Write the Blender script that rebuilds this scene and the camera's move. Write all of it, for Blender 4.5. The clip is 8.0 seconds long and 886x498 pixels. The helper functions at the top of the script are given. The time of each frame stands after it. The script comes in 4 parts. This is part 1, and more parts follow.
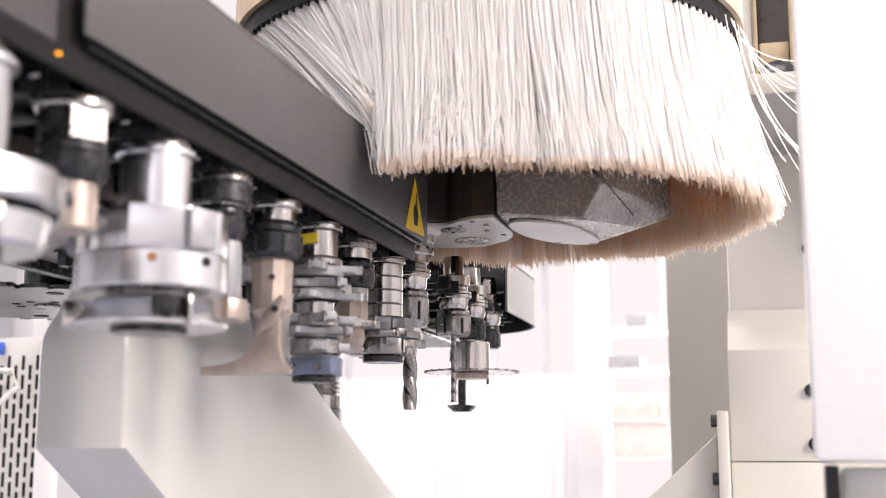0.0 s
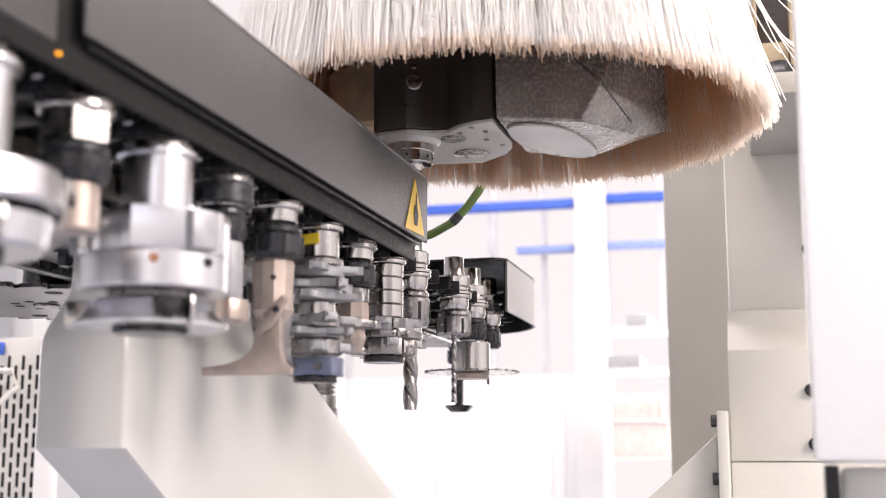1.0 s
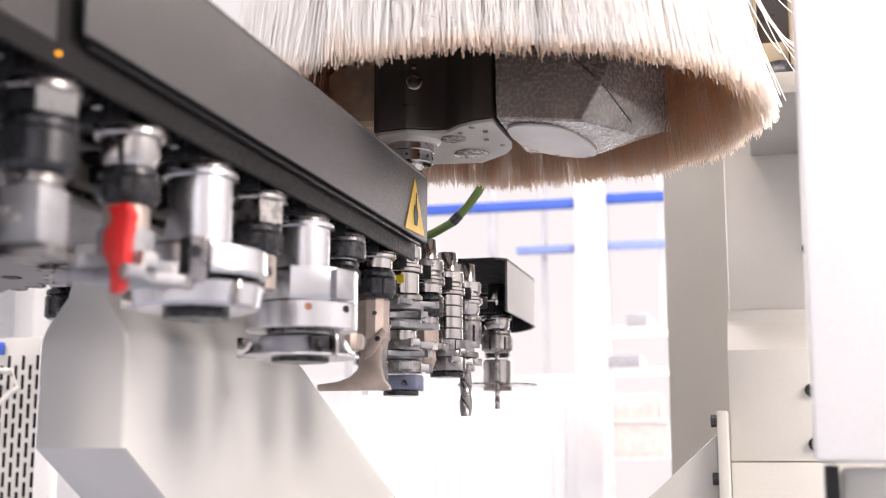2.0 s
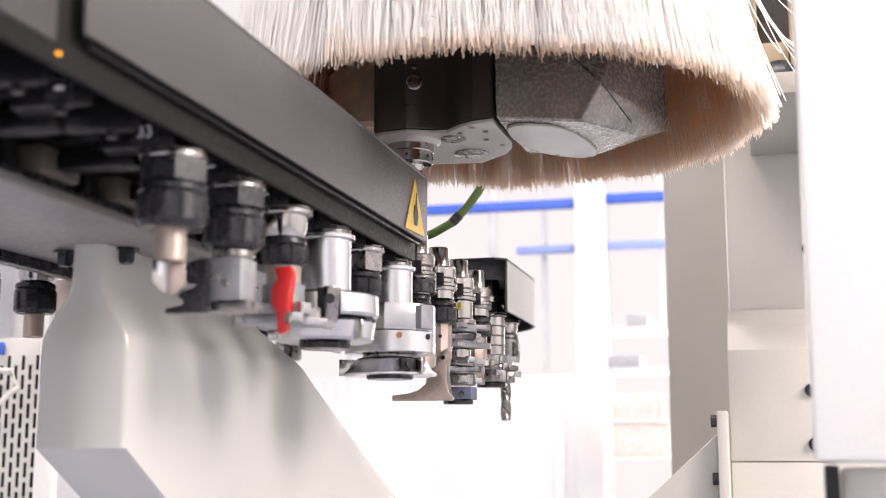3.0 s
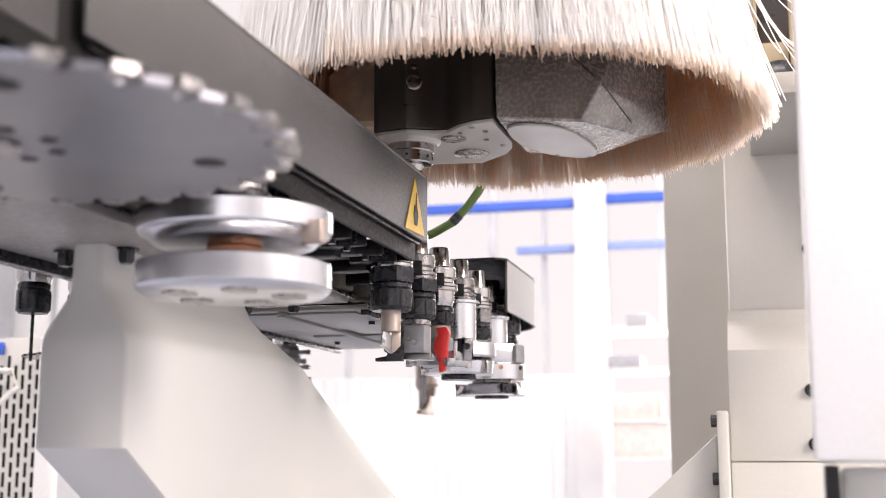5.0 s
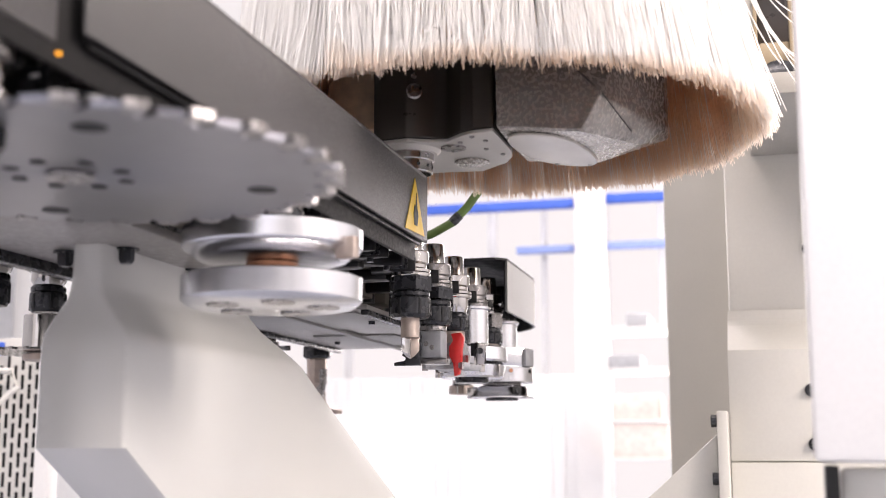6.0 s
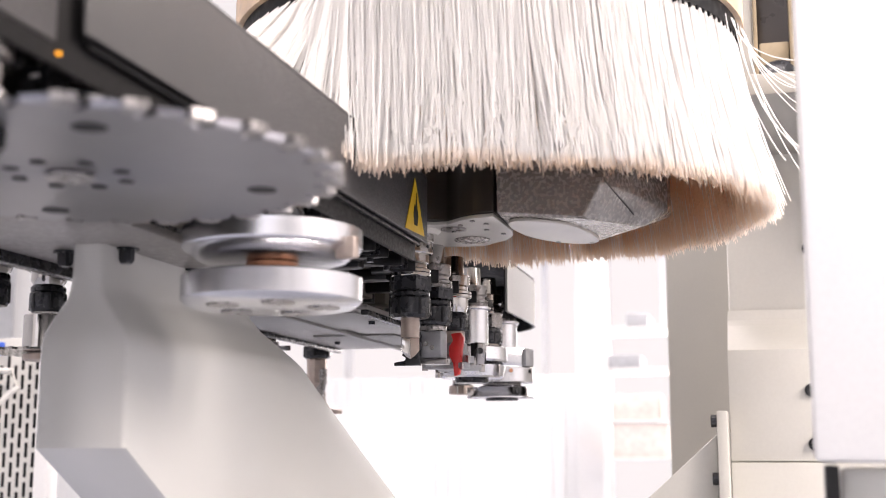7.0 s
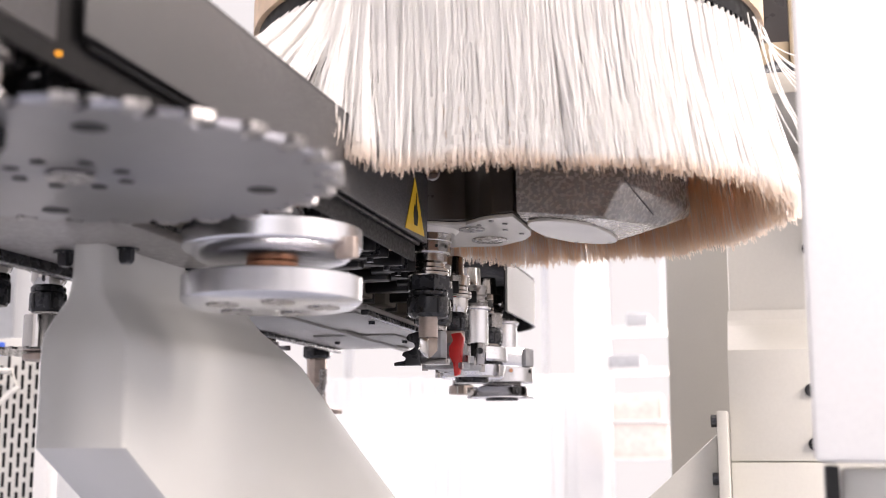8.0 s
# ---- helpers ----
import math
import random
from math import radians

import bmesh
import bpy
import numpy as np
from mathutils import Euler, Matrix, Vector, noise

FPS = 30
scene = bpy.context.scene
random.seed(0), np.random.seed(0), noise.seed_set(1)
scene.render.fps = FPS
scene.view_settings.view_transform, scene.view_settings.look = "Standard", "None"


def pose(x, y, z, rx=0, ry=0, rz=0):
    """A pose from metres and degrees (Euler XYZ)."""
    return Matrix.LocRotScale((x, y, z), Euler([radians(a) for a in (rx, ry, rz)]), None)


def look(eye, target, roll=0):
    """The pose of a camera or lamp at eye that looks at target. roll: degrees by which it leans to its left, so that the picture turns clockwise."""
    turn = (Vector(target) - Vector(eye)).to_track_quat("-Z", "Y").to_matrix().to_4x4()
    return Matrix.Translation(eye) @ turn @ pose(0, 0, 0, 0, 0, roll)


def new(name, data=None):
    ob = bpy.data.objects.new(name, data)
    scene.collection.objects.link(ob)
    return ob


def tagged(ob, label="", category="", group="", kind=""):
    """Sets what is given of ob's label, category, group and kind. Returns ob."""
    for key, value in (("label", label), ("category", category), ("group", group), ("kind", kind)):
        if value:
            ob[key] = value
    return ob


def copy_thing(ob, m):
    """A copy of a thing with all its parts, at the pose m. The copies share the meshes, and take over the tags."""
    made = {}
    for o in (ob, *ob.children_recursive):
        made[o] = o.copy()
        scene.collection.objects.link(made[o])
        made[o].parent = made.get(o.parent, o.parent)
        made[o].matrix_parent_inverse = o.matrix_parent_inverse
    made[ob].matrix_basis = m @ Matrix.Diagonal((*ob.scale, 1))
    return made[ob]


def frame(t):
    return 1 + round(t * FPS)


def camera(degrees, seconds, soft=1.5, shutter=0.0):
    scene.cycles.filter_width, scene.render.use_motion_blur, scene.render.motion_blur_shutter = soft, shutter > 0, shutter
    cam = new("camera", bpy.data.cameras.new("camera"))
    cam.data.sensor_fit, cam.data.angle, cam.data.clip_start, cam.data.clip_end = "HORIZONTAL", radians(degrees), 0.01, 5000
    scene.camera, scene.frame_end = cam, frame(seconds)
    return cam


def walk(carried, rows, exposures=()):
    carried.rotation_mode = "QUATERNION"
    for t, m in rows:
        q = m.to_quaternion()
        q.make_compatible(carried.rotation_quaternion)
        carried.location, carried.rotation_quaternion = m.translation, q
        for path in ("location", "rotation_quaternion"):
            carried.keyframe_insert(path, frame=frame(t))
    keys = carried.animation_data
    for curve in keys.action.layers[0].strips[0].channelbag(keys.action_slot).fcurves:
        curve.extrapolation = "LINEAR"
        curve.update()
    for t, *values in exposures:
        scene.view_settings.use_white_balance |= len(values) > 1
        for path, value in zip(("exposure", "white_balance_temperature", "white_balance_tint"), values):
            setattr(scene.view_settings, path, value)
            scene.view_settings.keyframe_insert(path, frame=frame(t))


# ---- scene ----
cam = camera(40.07, 8.0, soft=0.9, shutter=0.5)
EYE = pose(0, 0, 1.0, 90 + 9.4, 0, 14.56)
cam.data.dof.use_dof = True
cam.data.dof.focus_distance = 1.95
cam.data.dof.aperture_fstop = 4.6
walk(cam, [(0.0, EYE), (8.0, EYE)], exposures=[(0.0, -0.1, 7020, 21), (8.0, -0.1, 7020, 21)])

# ---------------------------------------------------------------- light
world = bpy.data.worlds.new("sky")
scene.world = world
world.use_nodes = True
wn = world.node_tree.nodes
sky = wn.new("ShaderNodeTexSky")
sky.sky_type, sky.sun_disc = "NISHITA", False
sky.sun_elevation, sky.sun_rotation = radians(40), radians(150)
wn["Background"].inputs["Strength"].default_value = 0.12
world.node_tree.links.new(sky.outputs[0], wn["Background"].inputs["Color"])


def area_lamp(name, m, sx, sy, watts, colour=(1, 1, 1)):
    d = bpy.data.lights.new(name, "AREA")
    d.shape, d.size, d.size_y, d.energy, d.color = "RECTANGLE", sx, sy, watts, colour
    ob = new(name, d)
    ob.matrix_world = m
    return ob


# daylight of the far glazed bay; front, side and overhead lamps are added, unseen
area_lamp("front_fill_lamp", look((-0.6, -4.3, 2.9), (-0.4, 1.8, 1.4)), 5.5, 3.2, 62, (0.64, 0.78, 1))
area_lamp("side_key_lamp", look((4.2, 0.4, 3.7), (-0.5, 1.8, 1.1)), 2.6, 2.2, 410, (1, 0.985, 0.945))
area_lamp("window_light_far", look((-1.2, 8.6, 3.0), (-0.8, 2.0, 1.0)), 6.0, 4.0, 520, (0.98, 0.99, 1))
for ly, watts in ((-0.7, 200), (3.4, 75), (7.6, 85)):
    area_lamp("overhead_lamp", pose(-0.8, ly, 4.7), 3.2, 0.6, watts, (1, 0.985, 0.97))


# ---------------------------------------------------------------- materials
def material(name, base, rough=0.5, metal=0.0, grain=60.0, vary=0.15, stain=6.0, stain_vary=0.1, bump=0.02,
             stretch=(1, 1, 1), per_object=0.0, emit=None, coat=0.0, rough_vary=0.12):
    m = bpy.data.materials.new(name)
    m.use_nodes = True
    n, l = m.node_tree.nodes, m.node_tree.links
    p = n["Principled BSDF"]
    tc = n.new("ShaderNodeTexCoord")
    mp = n.new("ShaderNodeMapping")
    mp.inputs["Scale"].default_value = stretch
    l.new(tc.outputs["Object"], mp.inputs["Vector"])
    fine, coarse = n.new("ShaderNodeTexNoise"), n.new("ShaderNodeTexNoise")
    fine.inputs["Scale"].default_value, fine.inputs["Detail"].default_value = grain, 6
    coarse.inputs["Scale"].default_value, coarse.inputs["Detail"].default_value = stain, 4
    l.new(mp.outputs[0], fine.inputs["Vector"])
    l.new(tc.outputs["Object"], coarse.inputs["Vector"])

    def scaled(src, lo, hi):
        r = n.new("ShaderNodeMapRange")
        r.inputs["From Min"].default_value, r.inputs["From Max"].default_value = 0.3, 0.7
        r.inputs["To Min"].default_value, r.inputs["To Max"].default_value = lo, hi
        l.new(src, r.inputs["Value"])
        return r.outputs[0]

    a = scaled(fine.outputs["Fac"], 1 - vary, 1 + vary)
    b = scaled(coarse.outputs["Fac"], 1 - stain_vary, 1 + stain_vary)
    mul = n.new("ShaderNodeMath")
    mul.operation = "MULTIPLY"
    l.new(a, mul.inputs[0]), l.new(b, mul.inputs[1])
    last = mul.outputs[0]
    if per_object:
        oi = n.new("ShaderNodeObjectInfo")
        r = n.new("ShaderNodeMapRange")
        r.inputs["To Min"].default_value, r.inputs["To Max"].default_value = 1 - per_object, 1 + per_object
        l.new(oi.outputs["Random"], r.inputs["Value"])
        m2 = n.new("ShaderNodeMath")
        m2.operation = "MULTIPLY"
        l.new(last, m2.inputs[0]), l.new(r.outputs[0], m2.inputs[1])
        last = m2.outputs[0]
    sc = n.new("ShaderNodeVectorMath")
    sc.operation = "SCALE"
    sc.inputs[0].default_value = base
    l.new(last, sc.inputs["Scale"])
    l.new(sc.outputs[0], p.inputs["Base Color"])
    l.new(scaled(fine.outputs["Fac"], max(0.03, rough - rough_vary), min(1, rough + rough_vary)), p.inputs["Roughness"])
    p.inputs["Metallic"].default_value = metal
    p.inputs["Coat Weight"].default_value = coat
    if bump:
        bp = n.new("ShaderNodeBump")
        bp.inputs["Strength"].default_value, bp.inputs["Distance"].default_value = 0.5, bump * 0.05
        l.new(fine.outputs["Fac"], bp.inputs["Height"])
        l.new(bp.outputs[0], p.inputs["Normal"])
    if emit:
        p.inputs["Emission Color"].default_value = (*emit[:3], 1)
        p.inputs["Emission Strength"].default_value = emit[3]
    return m


STEEL = material("polished_steel", (0.47, 0.452, 0.438), 0.15, 1.0, 90, 0.03, 14, 0.06, 0.0, (1, 1, 14), 0.05, rough_vary=0.04)
DULL = material("worn_tool_steel", (0.28, 0.267, 0.262), 0.3, 1.0, 70, 0.12, 22, 0.2, 0.004, per_object=0.15)
# satin steel with its warm reflections mixed into the base colour
BRONZE = material("warm_tinted_steel", (0.43, 0.355, 0.31), 0.42, 0.6, 60, 0.12, 18, 0.2, 0.01)
ALU = material("turned_aluminium", (0.66, 0.66, 0.68), 0.3, 1.0, 80, 0.02, 16, 0.03, 0.0, (1, 1, 8), rough_vary=0.04)
GREYTOOL = material("grey_coated_cutter", (0.29, 0.293, 0.305), 0.48, 0.3, 80, 0.1, 20, 0.15, 0.01)
BLUETOOL = material("blue_grey_anodised_body", (0.17, 0.19, 0.27), 0.4, 0.6, 60, 0.1, 20, 0.1, 0.008)
BLACK = material("black_oxide", (0.024, 0.025, 0.029), 0.27, 0.3, 80, 0.08, 14, 0.2, 0.0, rough_vary=0.06)
RUBBER = material("black_plastic", (0.007, 0.0068, 0.0075), 0.4, 0, 80, 0.25, 10, 0.25, 0.01)
# near-black for holes, gaps and insides: their shade is set as base colour
DARKGAP = material("shaded_recess_black", (0.016, 0.016, 0.017), 0.5, 0, 50, 0.3, 6, 0.2, 0.01)
BEAM = material("charcoal_powder_coat", (0.066, 0.063, 0.063), 0.48, 0.0, 420, 0.12, 5, 0.1, 0.03)
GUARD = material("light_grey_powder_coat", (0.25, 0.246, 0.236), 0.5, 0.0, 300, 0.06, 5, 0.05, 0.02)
CREAM = material("cream_machine_paint", (0.62, 0.605, 0.565), 0.34, 0.0, 160, 0.02, 3.5, 0.06, 0.003, rough_vary=0.03)
PANEL = material("white_machine_paint", (0.8, 0.79, 0.77), 0.4, 0.0, 160, 0.02, 2.5, 0.03, 0.003, rough_vary=0.03)
WHITE = material("white_wall_paint", (0.8, 0.8, 0.79), 0.7, 0.0, 40, 0.02, 1.2, 0.05, 0.01)
RED = material("red_plastic", (0.56, 0.02, 0.018), 0.35, 0, 60, 0.1, 16, 0.1, 0.01)
YELLOW = material("yellow_label", (0.75, 0.55, 0.03), 0.45, 0, 60, 0.05, 10, 0.06, 0.004)
SIGN = material("yellow_sign_film", (0.78, 0.5, 0.03), 0.4, 0, 60, 0.04, 10, 0.05, 0.004)
INK = material("black_print", (0.01, 0.01, 0.01), 0.5, 0, 60, 0.1, 10, 0.1, 0.0)
WHITEINK = material("white_print", (0.75, 0.75, 0.75), 0.5, 0, 60, 0.03, 10, 0.03, 0.0)
COPPER = material("copper_brown_spacer", (0.42, 0.2, 0.12), 0.35, 0.9, 60, 0.15, 10, 0.2, 0.01)
BLUE = material("blue_paint", (0.04, 0.12, 0.55), 0.5, 0, 40, 0.08, 3, 0.08, 0.01)
PALEBLUE = material("pale_blue_paint", (0.25, 0.34, 0.68), 0.5, 0, 40, 0.08, 3, 0.08, 0.01)
GREEN = material("green_hose", (0.08, 0.14, 0.03), 0.4, 0, 60, 0.15, 20, 0.2, 0.01)
HEADGREY = material("smooth_cast_grey", (0.31, 0.285, 0.258), 0.27, 0.5, 160, 0.03, 12, 0.4, 0.0, rough_vary=0.03)


def add_turning(m, amount, rough):
    """Fine turning marks round the axis, which draw highlights out into fans."""
    n, l = m.node_tree.nodes, m.node_tree.links
    p, tan = n["Principled BSDF"], n.new("ShaderNodeTangent")
    tan.direction_type, tan.axis = "RADIAL", "Z"
    l.new(tan.outputs[0], p.inputs["Tangent"])
    p.inputs["Anisotropic"].default_value = amount
    for link in list(p.inputs["Roughness"].links):
        l.remove(link)
    p.inputs["Roughness"].default_value = rough


def add_dust(m, pale, scale):
    """Fine pale dust that clings in patches to a smooth paint."""
    n, l = m.node_tree.nodes, m.node_tree.links
    p = n["Principled BSDF"]
    old = p.inputs["Base Color"].links[0].from_socket
    tc, speck, patch = n.new("ShaderNodeTexCoord"), n.new("ShaderNodeTexNoise"), n.new("ShaderNodeTexNoise")
    speck.inputs["Scale"].default_value, speck.inputs["Detail"].default_value = scale, 2
    patch.inputs["Scale"].default_value, patch.inputs["Detail"].default_value = 11, 3
    amount = []
    for src, lo, hi in ((speck, 0.52, 0.62), (patch, 0.53, 0.62)):
        l.new(tc.outputs["Object"], src.inputs["Vector"])
        r = n.new("ShaderNodeMapRange")
        r.inputs["From Min"].default_value, r.inputs["From Max"].default_value = lo, hi
        l.new(src.outputs["Fac"], r.inputs["Value"])
        amount.append(r)
    mul, mix = n.new("ShaderNodeMath"), n.new("ShaderNodeMix")
    mul.operation, mix.data_type = "MULTIPLY", "RGBA"
    l.new(amount[0].outputs[0], mul.inputs[0]), l.new(amount[1].outputs[0], mul.inputs[1])
    l.new(mul.outputs[0], mix.inputs["Factor"]), l.new(old, mix.inputs["A"])
    mix.inputs["B"].default_value = (*pale, 1)
    l.new(mix.outputs["Result"], p.inputs["Base Color"])


add_dust(HEADGREY, (0.385, 0.365, 0.335), 420)
HEADDARK = material("brown_black_casting", (0.04, 0.031, 0.025), 0.3, 0.2, 30, 0.04, 7, 0.25, 0.0, rough_vary=0.03)
HEADLIGHT = material("pale_grey_cover", (0.5, 0.478, 0.44), 0.33, 0.2, 30, 0.02, 8, 0.1, 0.0, rough_vary=0.02)
TAN = material("tan_stained_ring", (0.76, 0.57, 0.4), 0.5, 0.0, 60, 0.12, 9, 0.3, 0.02)
# floor out of view; blue tone picked to tint the bounce on undersides
FLOOR = material("blue_grey_bounce_floor", (0.31, 0.33, 0.385), 0.5, 0, 30, 0.08, 1.2, 0.12, 0.02)
CARTON = material("pale_carton", (0.8, 0.7, 0.64), 0.8, 0, 30, 0.1, 3, 0.1, 0.02)
GREYBOX = material("grey_storage", (0.42, 0.43, 0.45), 0.6, 0, 30, 0.1, 3, 0.1, 0.02)
SAWSTEEL = material("ground_saw_steel", (0.2, 0.2, 0.225), 0.15, 1.0, 40, 0.03, 8, 0.08, 0.0, (1, 1, 1), rough_vary=0.04)
LEGPAINT = material("glossy_cream_leg_paint", (0.555, 0.55, 0.52), 0.24, 0.0, 9, 0.006, 3, 0.02, 0.0, coat=0.3, rough_vary=0.006)
GREYCREAM = material("grey_cream_machine_paint", (0.56, 0.545, 0.5), 0.4, 0.0, 160, 0.02, 3.0, 0.06, 0.003, rough_vary=0.04)
PALEFRAME = material("pale_window_frame", (0.66, 0.67, 0.69), 0.5, 0.0, 40, 0.03, 2, 0.05, 0.0)
PLATE = material("bare_grey_plate", (0.25, 0.235, 0.222), 0.42, 0.2, 120, 0.05, 5, 0.1, 0.004)
DARKSTRIP = material("dark_grey_strip", (0.011, 0.0105, 0.0105), 0.62, 0.0, 200, 0.12, 6, 0.1, 0.02)
# grey paint of beam and strip; on the rear panel it stands for shade
WARMGREY = material("warm_grey_paint_and_shade", (0.4, 0.385, 0.35), 0.5, 0.0, 220, 0.03, 3, 0.06, 0.012)
LINK = material("beige_chain_link", (0.1, 0.088, 0.07), 0.55, 0.0, 60, 0.15, 12, 0.2, 0.01)
CABLE = material("white_cable_sheath", (0.75, 0.73, 0.68), 0.4, 0, 60, 0.05, 10, 0.05, 0.0)
OCHRE = material("dull_ochre_paint", (0.3, 0.235, 0.15), 0.5, 0, 60, 0.1, 8, 0.2, 0.01)
AMBER = material("amber_lamp", (0.9, 0.4, 0.02), 0.4, 0, 60, 0.05, 10, 0.05, 0, emit=(1, 0.4, 0.02, 2.5))
BACKDROP = material("bright_daylight_outside", (0.08, 0.08, 0.08), 0.9, 0, 5, 0.02, 1, 0.05, 0, emit=(0.95, 0.975, 1, 0.93))

add_turning(SAWSTEEL, 0.75, 0.28)
add_turning(ALU, 0.6, 0.25)

# the dark strip, the shaded insides and the black plastic hardly shine
for dull in (DARKSTRIP, DARKGAP, RUBBER):
    dull.node_tree.nodes["Principled BSDF"].inputs["Specular IOR Level"].default_value = 0.18


def bristle_material(name, body, tip, lit, reach, through_light):
    """Nylon strands: body colour, changing to the tip colour over a length of reach."""
    m = bpy.data.materials.new(name)
    m.use_nodes = True
    n, l = m.node_tree.nodes, m.node_tree.links
    n.remove(n["Principled BSDF"])
    geo, tc, sep = n.new("ShaderNodeNewGeometry"), n.new("ShaderNodeTexCoord"), n.new("ShaderNodeSeparateXYZ")
    l.new(tc.outputs["Object"], sep.inputs[0])
    up = n.new("ShaderNodeMapRange")
    up.inputs["From Min"].default_value, up.inputs["From Max"].default_value = 0.0, reach
    stain, bend, even = n.new("ShaderNodeTexNoise"), n.new("ShaderNodeMapRange"), n.new("ShaderNodeMath")
    stain.inputs["Scale"].default_value, stain.inputs["Detail"].default_value = 7, 2
    bend.inputs["From Min"].default_value, bend.inputs["From Max"].default_value = 0.35, 0.65
    bend.inputs["To Min"].default_value, bend.inputs["To Max"].default_value = 0.5, 2.4
    even.operation = "MULTIPLY"
    l.new(tc.outputs["Object"], stain.inputs["Vector"]), l.new(stain.outputs["Fac"], bend.inputs["Value"])
    l.new(sep.outputs["Z"], even.inputs[0]), l.new(bend.outputs[0], even.inputs[1])
    l.new(even.outputs[0], up.inputs["Value"])
    r = n.new("ShaderNodeMapRange")
    r.inputs["To Min"].default_value, r.inputs["To Max"].default_value = 0.95, 1.012
    l.new(geo.outputs["Random Per Island"], r.inputs["Value"])
    d, t, mix, gl, mix2 = (n.new("ShaderNode" + k) for k in ("BsdfDiffuse", "BsdfTranslucent", "MixShader", "BsdfGlossy", "MixShader"))
    for node, col in ((d, body), (t, lit)):
        cm = n.new("ShaderNodeMix")
        cm.data_type = "RGBA"
        cm.inputs["A"].default_value, cm.inputs["B"].default_value = (*tip, 1), (*col, 1)
        l.new(up.outputs[0], cm.inputs["Factor"])
        sc = n.new("ShaderNodeVectorMath")
        sc.operation = "SCALE"
        l.new(cm.outputs["Result"], sc.inputs[0])
        l.new(r.outputs[0], sc.inputs["Scale"])
        l.new(sc.outputs[0], node.inputs["Color"])
    gl.inputs["Roughness"].default_value = 0.22
    mix.inputs[0].default_value, mix2.inputs[0].default_value = through_light, 0.06
    l.new(d.outputs[0], mix.inputs[1]), l.new(t.outputs[0], mix.inputs[2])
    l.new(mix.outputs[0], mix2.inputs[1]), l.new(gl.outputs[0], mix2.inputs[2])
    l.new(mix2.outputs[0], n["Material Output"].inputs["Surface"])
    return m


BRISTLE = bristle_material("nylon_bristles", (0.99, 0.985, 0.975), (0.965, 0.87, 0.78), (0.99, 0.975, 0.955), 0.026, 0.55)
# inner strands: orange body, paler towards the tips
INNER_BRISTLE = bristle_material("orange_inner_bristles", (0.97, 0.69, 0.47), (0.985, 0.86, 0.73), (0.99, 0.76, 0.56), 0.12, 0.85)
from mathutils.bvhtree import BVHTree


# ---------------------------------------------------------------- mesh helpers
def mesh_of(name, bm, mat, smooth=35):
    bmesh.ops.recalc_face_normals(bm, faces=bm.faces[:])
    me = bpy.data.meshes.new(name)
    bm.to_mesh(me)
    bm.free()
    me.materials.append(mat)
    if smooth:
        me.shade_smooth()
        me.set_sharp_from_angle(angle=radians(smooth))
    return me


def part(name, bm, mat, parent, label="", smooth=35, m=None):
    ob = new(name, mesh_of(name, bm, mat, smooth))
    ob.parent = parent
    if m is not None:
        ob.matrix_basis = m
    return tagged(ob, label)


def thing(name, label, category, m=None, group="", kind=""):
    ob = new(name)
    ob.empty_display_size = 0.05
    if m is not None:
        ob.matrix_world = m
    return tagged(ob, label, category, group, kind)


def solid(name, bm, mat, label, category, group="", kind="", smooth=35):
    return tagged(new(name, mesh_of(name, bm, mat, smooth)), label, category, group, kind)


def box(x0, x1, y0, y1, z0, z1, bevel=0.0, bm=None, seg=2):
    own = bmesh.new()
    bmesh.ops.create_cube(own, size=1, matrix=Matrix.LocRotScale(
        ((x0 + x1) / 2, (y0 + y1) / 2, (z0 + z1) / 2), None, (x1 - x0, y1 - y0, z1 - z0)))
    if bevel:
        bmesh.ops.bevel(own, geom=own.edges[:], offset=bevel, segments=seg, affect="EDGES", profile=0.5)
    return join(bm, own)


def join(bm, own, m=None):
    if m is not None:
        own.transform(m)
    if bm is None:
        return own
    me = bpy.data.meshes.new("tmp")
    own.to_mesh(me)
    own.free()
    bm.from_mesh(me)
    bpy.data.meshes.remove(me)
    return bm


def lathe(profile, seg=32, bm=None, m=None):
    """A turned body about the z axis from (radius, height) pairs."""
    own = bmesh.new()
    rings = []
    for r, zz in profile:
        if r < 1e-5:
            rings.append([own.verts.new((0, 0, zz))])
        else:
            rings.append([own.verts.new((r * math.cos(2 * math.pi * i / seg), r * math.sin(2 * math.pi * i / seg), zz)) for i in range(seg)])
    for a, b in zip(rings, rings[1:]):
        for i in range(seg):
            j = (i + 1) % seg
            vs = [a[i % len(a)], a[j % len(a)], b[j % len(b)], b[i % len(b)]]
            vs = list(dict.fromkeys(vs))
            if len(vs) > 2:
                own.faces.new(vs)
    for ring in (rings[0], rings[-1]):
        if len(ring) > 1:
            own.faces.new(ring)
    return join(bm, own, m)


def tube(points, radius, seg=8, bm=None):
    """A round rod along points."""
    own = bmesh.new()
    pts = [Vector(p) for p in points]
    rings = []
    for i, p in enumerate(pts):
        d = (pts[min(i + 1, len(pts) - 1)] - pts[max(i - 1, 0)]).normalized()
        side = d.orthogonal().normalized() if abs(d.z) > 0.95 else d.cross(Vector((0, 0, 1))).normalized()
        up = side.cross(d)
        rings.append([own.verts.new(p + radius * (math.cos(2 * math.pi * k / seg) * side + math.sin(2 * math.pi * k / seg) * up)) for k in range(seg)])
    for a, b in zip(rings, rings[1:]):
        for k in range(seg):
            own.faces.new((a[k], a[(k + 1) % seg], b[(k + 1) % seg], b[k]))
    own.faces.new(rings[0]), own.faces.new(rings[-1])
    return join(bm, own)


